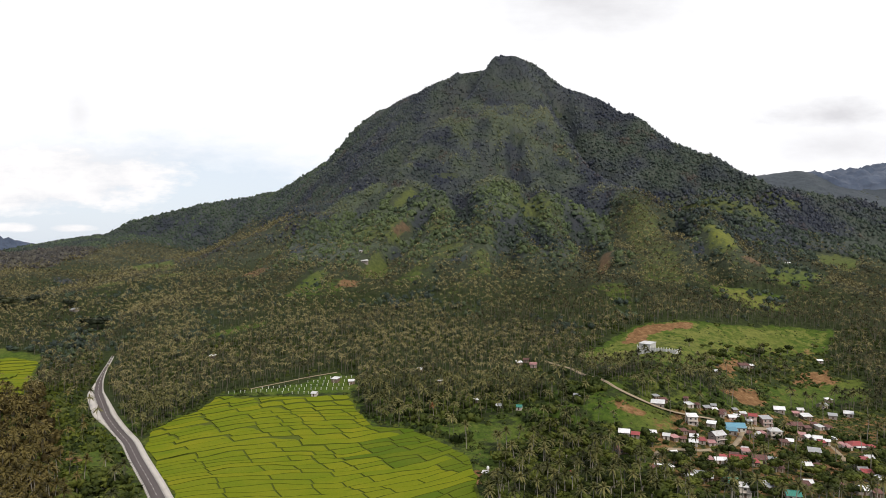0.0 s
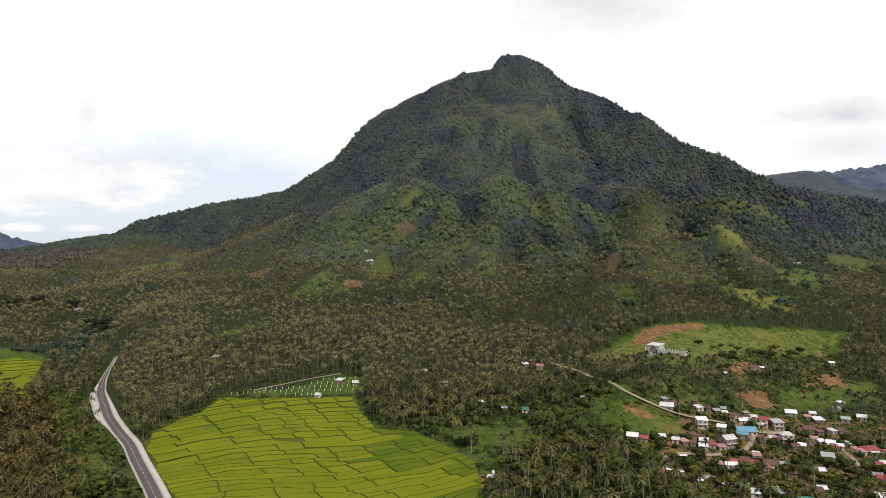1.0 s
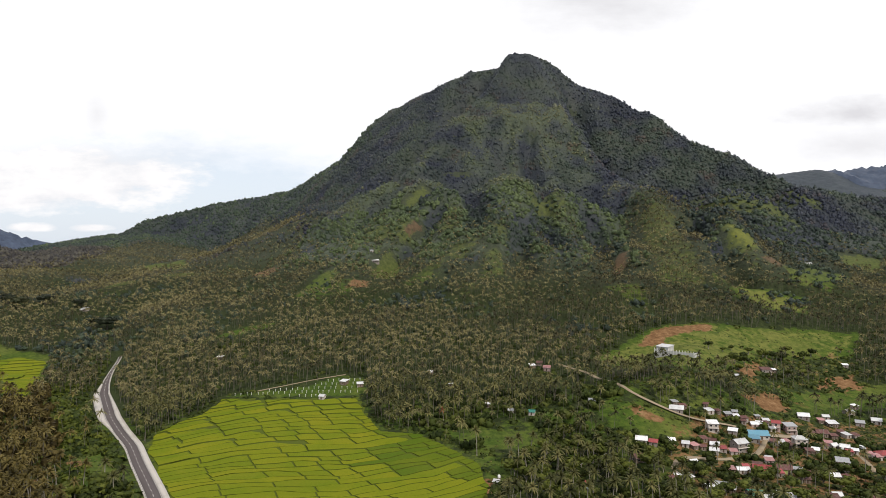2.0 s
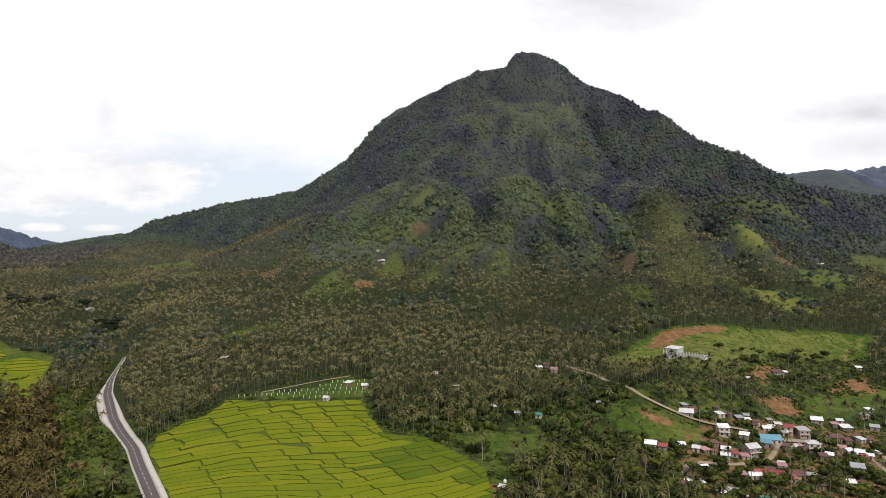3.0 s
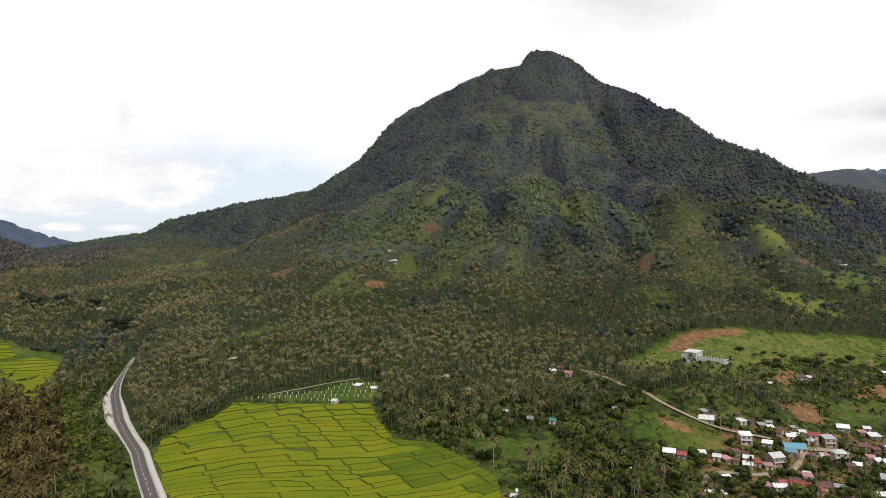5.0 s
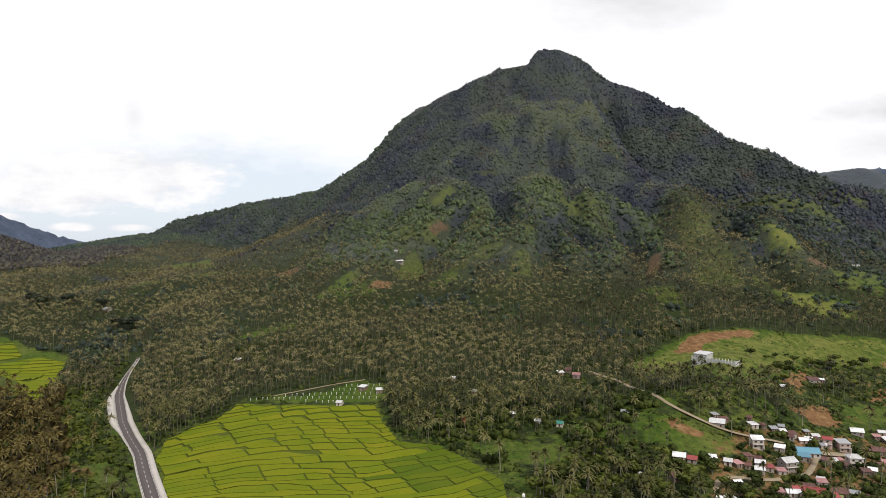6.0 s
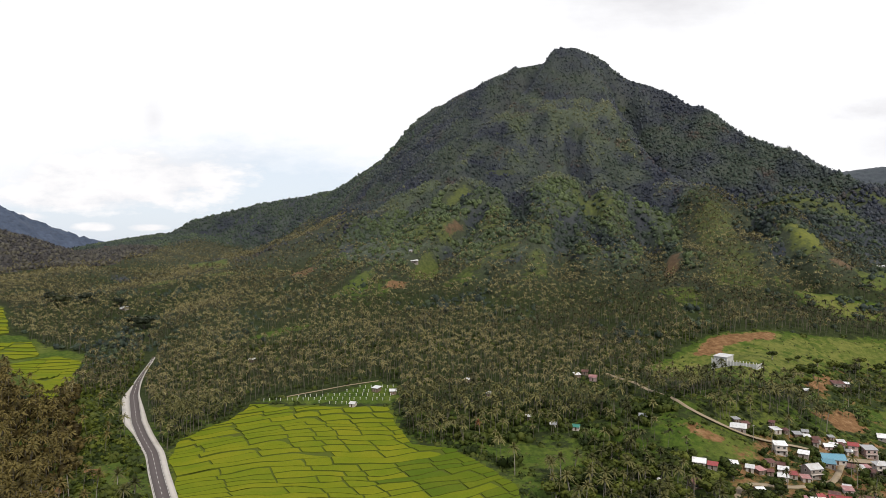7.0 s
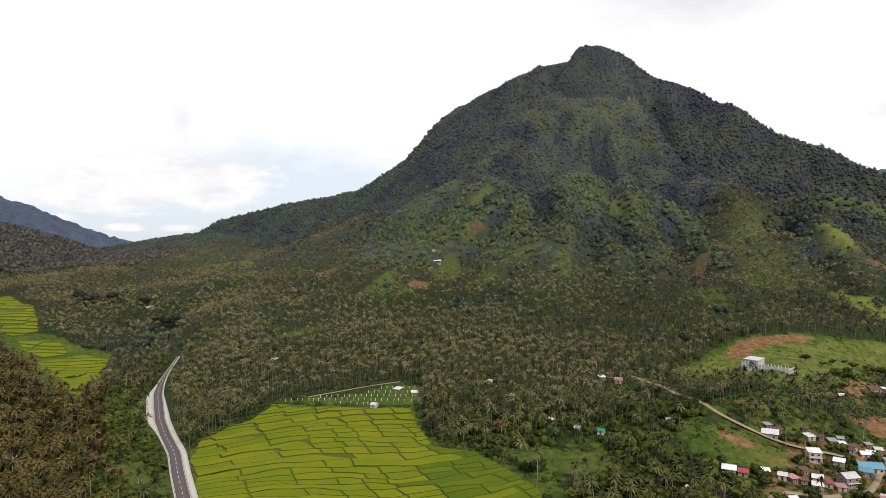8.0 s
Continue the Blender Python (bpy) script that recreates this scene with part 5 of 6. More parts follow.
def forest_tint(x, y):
    """Ferny scrub, paler where the front face is lit; shade put into the tint of clefts and flanks."""
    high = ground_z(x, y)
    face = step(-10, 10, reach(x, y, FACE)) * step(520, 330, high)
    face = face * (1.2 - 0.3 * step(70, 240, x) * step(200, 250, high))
    old = np.minimum.reduce([segment_distance(x, y, line) for line in SHADED_RAVINES])
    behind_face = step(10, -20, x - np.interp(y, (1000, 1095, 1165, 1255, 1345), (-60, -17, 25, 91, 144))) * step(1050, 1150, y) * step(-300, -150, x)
    # lit face raised, ravine shade lowered, hollows darker than spurs, all as colour
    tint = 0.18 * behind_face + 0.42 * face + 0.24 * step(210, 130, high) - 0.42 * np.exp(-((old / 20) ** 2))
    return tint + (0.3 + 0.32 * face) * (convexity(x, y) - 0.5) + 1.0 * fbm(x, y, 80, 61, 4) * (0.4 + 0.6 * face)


def crowns(x, y, cell, seed):
    """Domes of tree crowns, one to a cell: how high on its dome each place lies, and the tree's own height and tint."""
    best, tall, shade = np.full(x.shape, 1e9), np.zeros(x.shape), np.zeros(x.shape)
    cx, cy = np.floor(x / cell), np.floor(y / cell)
    for i in (-1, 0, 1):
        for j in (-1, 0, 1):
            px = (cx + i + 0.12 + 0.76 * lattice(cx + i, cy + j, seed)) * cell
            py = (cy + j + 0.12 + 0.76 * lattice(cx + i, cy + j, seed + 1)) * cell
            wide = 0.7 + 0.6 * lattice(cx + i, cy + j, seed + 2)
            d = np.hypot(x - px, y - py) / (cell * wide)
            nearer = d < best
            best = np.where(nearer, d, best)
            tall = np.where(nearer, lattice(cx + i, cy + j, seed + 3), tall)
            shade = np.where(nearer, lattice(cx + i, cy + j, seed + 4), shade)
    return np.sqrt(np.clip(1 - (best / 0.6) ** 2, 0, 1)), tall, shade


def canopy(name, xs, ys, cell, seed, label, material, low=(70, 110), relief=1.0):
    """A closed forest canopy: crown beside crown, each a dome of its own height and tint."""
    gx, gy = np.meshgrid(xs, ys)
    x, y = gx.ravel(), gy.ravel()
    dome, tall, shade = crowns(x, y, cell, seed)
    lobe, lobe_tall, _ = crowns(x, y, cell * 0.5, seed + 20)
    rough = fbm(x, y, cell * 0.5, seed + 9, 2)
    share = canopy_share(x, y, low)
    rim = np.minimum(np.minimum(x - xs[0], xs[-1] - x), np.minimum(y - ys[0], ys[-1] - y))
    share = share * step(0, 9, rim)
    z = land_z(x, y) + share * (0.3 + relief * cell * ((0.25 + 0.4 * tall) * dome + (0.1 + 0.2 * lobe_tall) * lobe + 0.08 * rough)) - 4.0 * (1 - share)
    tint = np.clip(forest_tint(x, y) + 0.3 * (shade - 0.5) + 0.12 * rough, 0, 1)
    idx = np.arange(x.size).reshape(gx.shape)
    quads = np.stack([idx[:-1, :-1], idx[:-1, 1:], idx[1:, 1:], idx[1:, :-1]], -1).reshape(-1, 4)
    quads = quads[(share > 0.02)[quads].any(1)]
    used = np.unique(quads)
    back = np.zeros(x.size, np.int64)
    back[used] = np.arange(len(used))
    ob = mesh_object(name, np.stack([x, y, z], -1)[used], back[quads], [material], tints=tint[used], smooth=True)
    return tagged(ob, label, "forest", kind="stuff")


def hill_forest():
    r = np.random.default_rng(11)
    xa, ya = scatter(-560, 780, 520, 940, 5.4, 12, 0.6)
    xb, yb = scatter(-560, 780, 940, 1560, 4.5, 14, 0.6)
    x, y = np.r_[xa, xb], np.r_[ya, yb]
    few = (r.uniform(0, 1, len(x)) < 0.2) & (np.maximum.reduce([reach(x, y, p) for p in CLEARINGS[:4]]) > -4)
    keep = in_sight(x, y) & (free_of(x, y, fields=5.0, meadows=3.0) | few) & (reach(x, y, VILLAGE) < 0)
    x, y = x[keep], y[keep]
    z = land_z(x, y)
    # slopes turned away from the camera are left without trees
    e = 6.0
    sx, sy = (land_z(x + e, y) - z) / e, (land_z(x, y + e) - z) / e
    dist = np.hypot(x, y)
    facing = (sx * x + sy * y) / dist + (112 - z) / dist
    keep = (facing > -0.08) & ((r.uniform(0, 1, len(x)) > palm_share(x, y) * 0.95) | (np.maximum.reduce([reach(x, y, p) for p in CLEARINGS[:4]]) > -2))
    x, y = x[keep], y[keep]
    high = land_z(x, y)
    openness = fbm(x, y, 60, 51, 3) * 0.8 + 0.3
    keep = r.uniform(0, 1, len(x)) < np.clip(0.6 + openness + step(110, 200, high), 0, 1) * (1 - 0.6 * glade(x, y))
    keep |= np.maximum.reduce([reach(x, y, p) for p in CLEARINGS[:4]]) > -4
    keep &= (segment_distance(x, y, PALM_SPUR) > 26 + 8 * fbm(x, y, 30, 55, 2)) | (r.uniform(0, 1, len(x)) < 0.12)
    x, y, high = x[keep], y[keep], high[keep]
    size = 1.5 + 3.8 * r.uniform(0, 1, len(x)) ** 2.2
    size = 0.95 * size * (1 + 0.3 * step(0.2, 0.6, fbm(x, y, 40, 52, 2))) * (1 - 0.15 * step(300, 500, high)) * (1 - 0.3 * step(150, 80, high))
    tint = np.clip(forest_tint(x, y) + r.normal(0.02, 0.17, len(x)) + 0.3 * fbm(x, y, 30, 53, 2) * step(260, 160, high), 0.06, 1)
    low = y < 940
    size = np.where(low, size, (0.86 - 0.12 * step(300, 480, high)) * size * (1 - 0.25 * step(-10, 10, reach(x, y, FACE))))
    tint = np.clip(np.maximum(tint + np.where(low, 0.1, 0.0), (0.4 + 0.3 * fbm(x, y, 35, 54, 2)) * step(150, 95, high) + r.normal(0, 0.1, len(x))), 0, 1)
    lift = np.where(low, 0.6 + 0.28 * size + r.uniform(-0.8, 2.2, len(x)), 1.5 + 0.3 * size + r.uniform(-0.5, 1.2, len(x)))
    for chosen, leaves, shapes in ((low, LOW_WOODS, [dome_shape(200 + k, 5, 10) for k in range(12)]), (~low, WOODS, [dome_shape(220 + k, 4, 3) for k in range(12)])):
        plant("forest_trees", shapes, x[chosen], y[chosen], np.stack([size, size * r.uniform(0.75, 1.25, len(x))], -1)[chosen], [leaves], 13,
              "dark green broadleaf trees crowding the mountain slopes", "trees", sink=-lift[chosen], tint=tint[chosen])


def ridge_trees():
    """Trees that stand up along the western and eastern skylines."""
    r = np.random.default_rng(21)
    shapes = [dome_shape(300 + k, 5, 3) for k in range(8)]
    xa, ya = scatter(-1200, -130, 1480, 2150, 9.0, 22)
    xb, yb = scatter(720, 1100, 820, 1300, 11.0, 23)
    x, y = np.r_[xa, xb], np.r_[ya, yb]
    keep = in_sight(x, y, 2) & (r.uniform(0, 1, len(x)) < np.where(x < 0, 0.85, 0.7)) & (land_z(x, y) > 60) & (palm_share(x, y, False) < 0.5)
    keep &= (land_z(x, y + 8) - land_z(x, y)) / 8 > -0.15
    x, y = x[keep], y[keep]
    size = 2.4 + 4.5 * r.uniform(0, 1, len(x)) ** 2
    return plant("ridge_trees", shapes, x, y, np.stack([size, size * r.uniform(0.8, 1.1, len(x))], -1), [LOW_WOODS], 23,
                 "dark trees standing along the ridge forest", "trees", sink=-3.5, tint=np.clip(np.where(x < 0, 0.36, 0.3) + 0.45 * fbm(x, y, 60, 62, 3) + r.normal(0, 0.15, len(x)), 0.05, 1))


def crown_mesh(seed, lobes, tufts):
    """A full leafy crown of several lobes, a metre in radius."""
    r = np.random.default_rng(seed)
    pieces = []
    for k in range(lobes):
        v, q, _ = clump_shape(seed * 31 + k, tufts)
        d = r.normal(size=3)
        d /= np.linalg.norm(d)
        d[2] = abs(d[2]) * 0.75 - 0.1
        s = r.uniform(0.38, 0.6)
        pieces.append((v * s + d * (0.62 if k else 0.0), q))
    return join(pieces)


def broad_trees(x, y, sizes):
    """Broadleaf garden trees: a forked trunk under a crown of leafy lobes."""
    r = random.Random(9)
    firsts = []
    for n, (px, py, size) in enumerate(zip(x, y, sizes)):
        k = n % 7
        m = pose(px, py, float(land_z(px, py)) - 0.2, 0, 0, r.uniform(0, 360))
        if n < 7:
            thing = holder("tree", m, "rounded dark green broadleaf tree among the houses", "tree", "garden trees")
            limbs = [tube([(0, 0, -0.1), (0.02, 0, 0.5), (0.05, 0.02, 1.0)], (0.075, 0.055, 0.03), 7)]
            for a in range(4):
                c, s = math.cos(a * 1.6 + k), math.sin(a * 1.6 + k)
                limbs.append(tube([(0.02, 0, 0.42), (0.22 * c, 0.22 * s, 0.75), (0.5 * c, 0.5 * s, 1.1)], (0.04, 0.03, 0.012), 5))
            mesh_object("trunk", *join(limbs), [BARK], parent=thing, smooth=True)
            v, q = crown_mesh(700 + k, 8, 15)
            mesh_object("crown", v * (1, 1, 0.8) + (0, 0, 1.25), q, [LEAF], parent=thing)
            thing.scale = (size, size, size * 0.95)
            firsts.append(thing)
        else:
            ob = copy_thing(firsts[k], m)
            ob.scale = (size * r.uniform(0.9, 1.1), size * r.uniform(0.9, 1.1), size * r.uniform(0.8, 1.05))


def shrubs():
    """Bushes, hedges and young growth on the valley floor."""
    r = np.random.default_rng(33)
    shapes = [clump_shape(800 + k, 14) for k in range(8)]
    x, y = scatter(-420, 420, 240, 560, 4.5, 34)
    keep = in_sight(x, y) & free_of(x, y, fields=1.5, roads=np.where((y > 385) & (y < 485), 10.5, 7.5), meadows=-2.0, houses=0.72)
    x, y = x[keep], y[keep]
    thick = 0.55 + 0.75 * fbm(x, y, 45, 35, 3)
    grassy = np.maximum.reduce([step(-6, 4, reach(x, y, p)) for p in CLEARINGS + [MEADOW, LOW_MEADOW]])
    edge = step(9, 3, -reach(x, y, PADDY)) * 0.5 + 0.5 * step(75, 55, segment_distance(x, y, ROAD)) * (x < -150) + 0.7 * (west_of_road(x, y, 6) & ~west_of_road(x, y, 50))
    keep = r.uniform(0, 1, len(x)) < np.clip(thick + edge, 0.1, 0.95) * (1 - np.where(x < -100, 0.5, 0.85) * grassy) + 0.5 * step(-4, 4, reach(x, y, VILLAGE)) + 0.6 * step(-3, 5, reach(x, y, SCRUB))
    x, y = x[keep], y[keep]
    size = (0.6 + 2.5 * r.uniform(0, 1, len(x)) ** 1.7) * (1 - 0.35 * step(-4, 4, reach(x, y, VILLAGE))) * np.where(west_of_road(x, y, 5) & ~west_of_road(x, y, 50), 1.6, 1.0)
    plant("shrubs", shapes, x, y, np.stack([size, size * r.uniform(0.7, 1.1, len(x))], -1), [SHRUB], 36,
          "tangled green shrubs and hedges on the valley floor", "shrubs", sink=-0.2)


palm_x, palm_y = palm_spots()
order = np.argsort(palm_y + 0.25 * np.abs(palm_x))
close = order[:290]
village_r = np.random.default_rng(77)
vx, vy = scatter(112, 345, 255, 520, 7.4, 78)
keep = free_of(vx, vy, meadows=1.0, houses=0.75, yard=0.6) & ((reach(vx, vy, VILLAGE) > -2) | (reach(vx, vy, SCRUB) > 0))
vx, vy = vx[keep], vy[keep]
as_palm = village_r.uniform(0, 1, len(vx)) < 0.07
single_x, single_y = np.r_[palm_x[close], vx[as_palm]], np.r_[palm_y[close], vy[as_palm]]
dry = west_of_road(single_x, single_y, 24)
single_palms(single_x[~dry], single_y[~dry], PALM_LEAF_NEAR, "tall coconut palm with a bare grey trunk and drooping fronds")
single_palms(single_x[dry], single_y[dry], DRY_PALM_NEAR, "coconut palm with brownish drying fronds west of the road")
palms_far(palm_x[order[290:]], palm_y[order[290:]])
gx, gy = scatter(-300, 130, 245, 470, 9.0, 79)
keep = free_of(gx, gy, fields=5.0, meadows=3.0) & (reach(gx, gy, VILLAGE) < -2) & (village_r.uniform(0, 1, len(gx)) < np.where((gx > -20) | west_of_road(gx, gy, 6) & ~west_of_road(gx, gy, 52), 0.85, 0.4))
tree_x, tree_y = np.r_[vx[~as_palm], gx[keep]], np.r_[vy[~as_palm], gy[keep]]
pick = np.argsort(tree_y + 0.3 * np.abs(tree_x - 60))[:640]
tree_x, tree_y = tree_x[pick], tree_y[pick]
tree_s = village_r.uniform(1.9, 4.5, len(tree_x)) * np.where(tree_x < 112, 1.35, 1.0)
# the lone tree, the bushy trees on the meadow's edge and the great tree above the cutting
meadow_trees = ((211, 480, 3.4), (223, 482, 2.2), (233, 489, 2.6), (221, 458, 4.6), (225, 470, 3.0), (259, 491, 4.2), (264, 495, 3.6), (288, 510, 4.4), (219, 447, 3.4), (210, 440, 3.0), (247, 500, 1.8), (340, 520, 2.4),
                (230, 462, 4.2), (238, 478, 3.6), (246, 488, 4.0), (212, 452, 3.4), (206, 443, 3.2), (270, 497, 3.8), (278, 500, 4.2), (300, 505, 4.0), (310, 512, 4.4), (244, 452, 3.0), (256, 458, 3.2), (268, 470, 3.6), (284, 480, 3.4))
rest_x, rest_y, rest_s = tree_x[280:], tree_y[280:], tree_s[280:]
tree_x, tree_y, tree_s = tree_x[:280], tree_y[:280], tree_s[:280]
plant("thicket_trees", [(*crown_mesh(760 + k, 4, 10), None) for k in range(5)], rest_x, rest_y, np.stack([rest_s, rest_s], -1), [SHRUB], 45, "bushy trees crowding the gardens behind the houses", "trees", sink=-1.5)
broad_trees(np.r_[tree_x, [t[0] for t in meadow_trees]], np.r_[tree_y, [t[1] for t in meadow_trees]], np.r_[tree_s, [t[2] for t in meadow_trees]])
shrubs()
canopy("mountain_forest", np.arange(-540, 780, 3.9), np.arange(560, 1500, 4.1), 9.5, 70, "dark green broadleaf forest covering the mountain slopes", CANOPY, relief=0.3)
canopy("ridge_forest", np.arange(-1500, 140, 7.0), np.arange(1478, 2300, 8.0), 13.0, 71, "dark forest along the long western ridge", CANOPY, (20, 40), 0.4)
canopy("western_forest", np.arange(-1500, -516, 4.5), np.arange(820, 1502, 4.5), 12.0, 72, "brownish green woods on the western hills", BROWN_CANOPY, (14, 30), 0.4)
canopy("eastern_forest", np.arange(760, 1100, 5.0), np.arange(820, 1320, 5.0), 10.0, 73, "dark green forest beside the mountain's eastern foot", CANOPY, (14, 30), 0.35)
canopy("eastern_forest", np.arange(800, 2150, 9.0), np.arange(1300, 2300, 9.0), 14.0, 76, "green eastern hill forest with grey-blue haze in its colour", HAZED_EAST_CANOPY, (14, 30), 0.35)
canopy("distant_forest", np.arange(-3300, -1500, 16.0), np.arange(1400, 3700, 16.0), 28.0, 74, "distant mountain forest with blue haze painted into its colour", HAZED_FAR_CANOPY, (5, 25))
canopy("distant_forest", np.arange(1300, 3400, 16.0), np.arange(1900, 3500, 16.0), 28.0, 75, "distant mountain forest with blue haze painted into its colour", HAZED_FAR_CANOPY, (5, 25))
hill_forest()
ridge_trees()


def rain_trees():
    """Great dark trees whose flat crowns spread over the palms."""
    r = random.Random(15)
    for n, (x, y, size) in enumerate(((-332, 645, 9.0), (-350, 655, 7.0), (-457, 700, 9.0), (-478, 716, 8.0), (-440, 722, 8.0), (-400, 720, 6.5))):
        thing = holder("rain_tree", pose(x, y, float(land_z(x, y)) - 0.3, 0, 0, r.uniform(0, 360)), "great dark tree with a flat spreading crown over the palms", "tree", "spreading trees")
        limbs = [tube([(0, 0, -0.1), (0.02, 0, 0.4), (0.03, 0.02, 0.85)], (0.07, 0.05, 0.03), 7)]
        for a in range(6):
            c, s = math.cos(a * 1.05 + n), math.sin(a * 1.05 + n)
            limbs.append(tube([(0.02, 0, 0.35), (0.3 * c, 0.3 * s, 0.75), (0.75 * c, 0.75 * s, 1.0)], (0.04, 0.026, 0.01), 5))
        v, q = join(limbs)
        mesh_object("trunk", v * size, q, [SHADED_BARK], parent=thing, smooth=True)
        v, q = crown_mesh(900 + n, 16, 22)
        mesh_object("crown", (v * (1.1, 1.1, 0.62) + (0, 0, 1.0)) * size, q, [DARK_LEAF], parent=thing)


rain_trees()


def hillside_trees():
    """Brownish broadleaf trees between the palms of the hill west of the road."""
    r = np.random.default_rng(29)
    x, y = scatter(-420, -150, 250, 470, 5.2, 30, 0.6)
    keep = in_sight(x, y, 4) & free_of(x, y, fields=4.0, meadows=2.0) & west_of_road(x, y, 40) & (r.uniform(0, 1, len(x)) < 0.7 + 0.5 * fbm(x, y, 40, 31, 2))
    x, y = x[keep], y[keep]
    size = 1.7 + 2.8 * r.uniform(0, 1, len(x)) ** 1.6
    plant("hillside_trees", [clump_shape(360 + k, 22) for k in range(8)], x, y, np.stack([size, size * r.uniform(0.9, 1.3, len(x))], -1), [HILL_LEAF], 32,
          "brownish green broadleaf trees crowding the hillside", "trees", sink=-4.2)


def roadside_thicket():
    """Leafy bushes packed between the road and the hill."""
    r = np.random.default_rng(46)
    x, y = scatter(-300, -130, 270, 490, 3.3, 47, 0.6)
    keep = in_sight(x, y, 4) & free_of(x, y, fields=3.0, roads=np.where((y > 385) & (y < 485), 10.5, 6.5), meadows=-1.0) & west_of_road(x, y, 5) & ~west_of_road(x, y, 46) & (r.uniform(0, 1, len(x)) < 0.75 + 0.5 * fbm(x, y, 25, 48, 2))
    x, y = x[keep], y[keep]
    size = 0.9 + 2.2 * r.uniform(0, 1, len(x)) ** 1.8
    plant("roadside_thicket", [clump_shape(380 + k, 20) for k in range(8)], x, y, np.stack([size, size * r.uniform(0.8, 1.2, len(x))], -1), [THICKET_LEAF], 49,
          "fresh green bushes packed along the road's western side", "shrubs", sink=-0.5)


def dead_tree(x, y, tall):
    """A bleached tree without leaves: forked limbs that bend as they rise."""
    r = random.Random(31)
    thing = holder("dead_tree", pose(x, y, float(land_z(x, y)), 0, 0, 30), "bleached bare tree with forked leafless branches", "tree")
    mesh_object("trunk", *tube([(0, 0, -0.5), (0.1, 0, tall * 0.3), (0.4, 0.1, tall * 0.55)], (0.32, 0.26, 0.2), 8), [BARK], parent=thing, smooth=True)
    for k in range(6):
        a, up = k * 1.05 + r.uniform(-0.3, 0.3), r.uniform(0.3, 0.75)
        start = Vector((0.12 + 0.25 * up, 0.03, tall * (0.25 + 0.32 * up)))
        mid = start + Vector((math.cos(a), math.sin(a), 0.7)) * tall * 0.2
        end = mid + Vector((math.cos(a + 0.5), math.sin(a + 0.5), r.uniform(0.2, 1.0))) * tall * 0.24
        twig = mid + Vector((math.cos(a - 0.7), math.sin(a - 0.7), 0.6)) * tall * 0.18
        limb = join([tube([start, mid, end], (0.15, 0.1, 0.04), 6), tube([mid, (mid + twig) / 2 + Vector((0, 0, 0.15)), twig], (0.09, 0.06, 0.03), 5)])
        mesh_object("branch", *limb, [PALE_BARK], parent=thing, smooth=True)


hillside_trees()
roadside_thicket()
dead_tree(-236.0, 318.0, 13.0)


def western_trees():
    """Brownish trees on the western hills."""
    r = np.random.default_rng(26)
    x, y = scatter(-1250, -560, 850, 1480, 9.0, 27)
    keep = in_sight(x, y, 1) & (land_z(x, y) > 25) & (palm_share(x, y, False) < 0.4) & free_of(x, y, houses=0)
    x, y = x[keep], y[keep]
    size = 2.4 + 4.0 * r.uniform(0, 1, len(x)) ** 2
    plant("western_trees", [dome_shape(340 + k, 5, 4) for k in range(8)], x, y, np.stack([size, size * r.uniform(0.8, 1.2, len(x))], -1), [BROWN_CANOPY], 28,
          "brownish dry trees covering the western hills", "trees", sink=-4.0)


western_trees()


def grass_tufts():
    """Tussocks and weeds that roughen the open grass."""
    r = np.random.default_rng(41)
    x, y = scatter(-240, 400, 250, 560, 2.6, 42)
    grassy = np.maximum.reduce([step(-8, 2, reach(x, y, p)) for p in CLEARINGS])
    grassy = np.maximum(grassy, 0.3 * step(-8, 2, np.maximum(reach(x, y, MEADOW), reach(x, y, LOW_MEADOW))))
    grassy = np.maximum(grassy, 0.8 * step(-10, 0, reach(x, y, VILLAGE)))
    keep = in_sight(x, y) & (r.uniform(0, 1, len(x)) < grassy * (0.3 + 0.6 * fbm(x, y, 22, 43, 3)))
    keep &= np.minimum.reduce([segment_distance(x, y, line) for line, _ in TRACKS.values()]) > 2.6
    keep &= np.maximum.reduce([reach(x, y, p) for p in BARE]) < 1
    x, y = x[keep], y[keep]
    size = r.uniform(0.35, 1.0, len(x))
    plant("grass_tussocks", [dome_shape(850 + k, 4) for k in range(6)], x, y, np.stack([size * 1.2, size * 0.8], -1), [GRASS_TUFT], 44, "green and dry grass tussocks on the open meadow", "grass", sink=-0.1)


grass_tufts()


# ---- rice fields ----
def clip(poly, corners):
    """The part of a polygon inside a convex cell."""
    out = poly
    n = len(corners)
    for k in range(n):
        (ax, ay), (bx, by) = corners[k], corners[(k + 1) % n]
        side = lambda p: (bx - ax) * (p[1] - ay) - (by - ay) * (p[0] - ax)
        src, out = out, []
        for i, p in enumerate(src):
            q = src[(i + 1) % len(src)]
            sp, sq = side(p), side(q)
            if sp >= 0:
                out.append(p)
            if (sp >= 0) != (sq >= 0):
                t = sp / (sp - sq)
                out.append((p[0] + t * (q[0] - p[0]), p[1] + t * (q[1] - p[1])))
        if not out:
            return []
    return out


def area_of(poly):
    return 0.5 * sum(a[0] * b[1] - b[0] * a[1] for a, b in zip(poly, poly[1:] + poly[:1]))


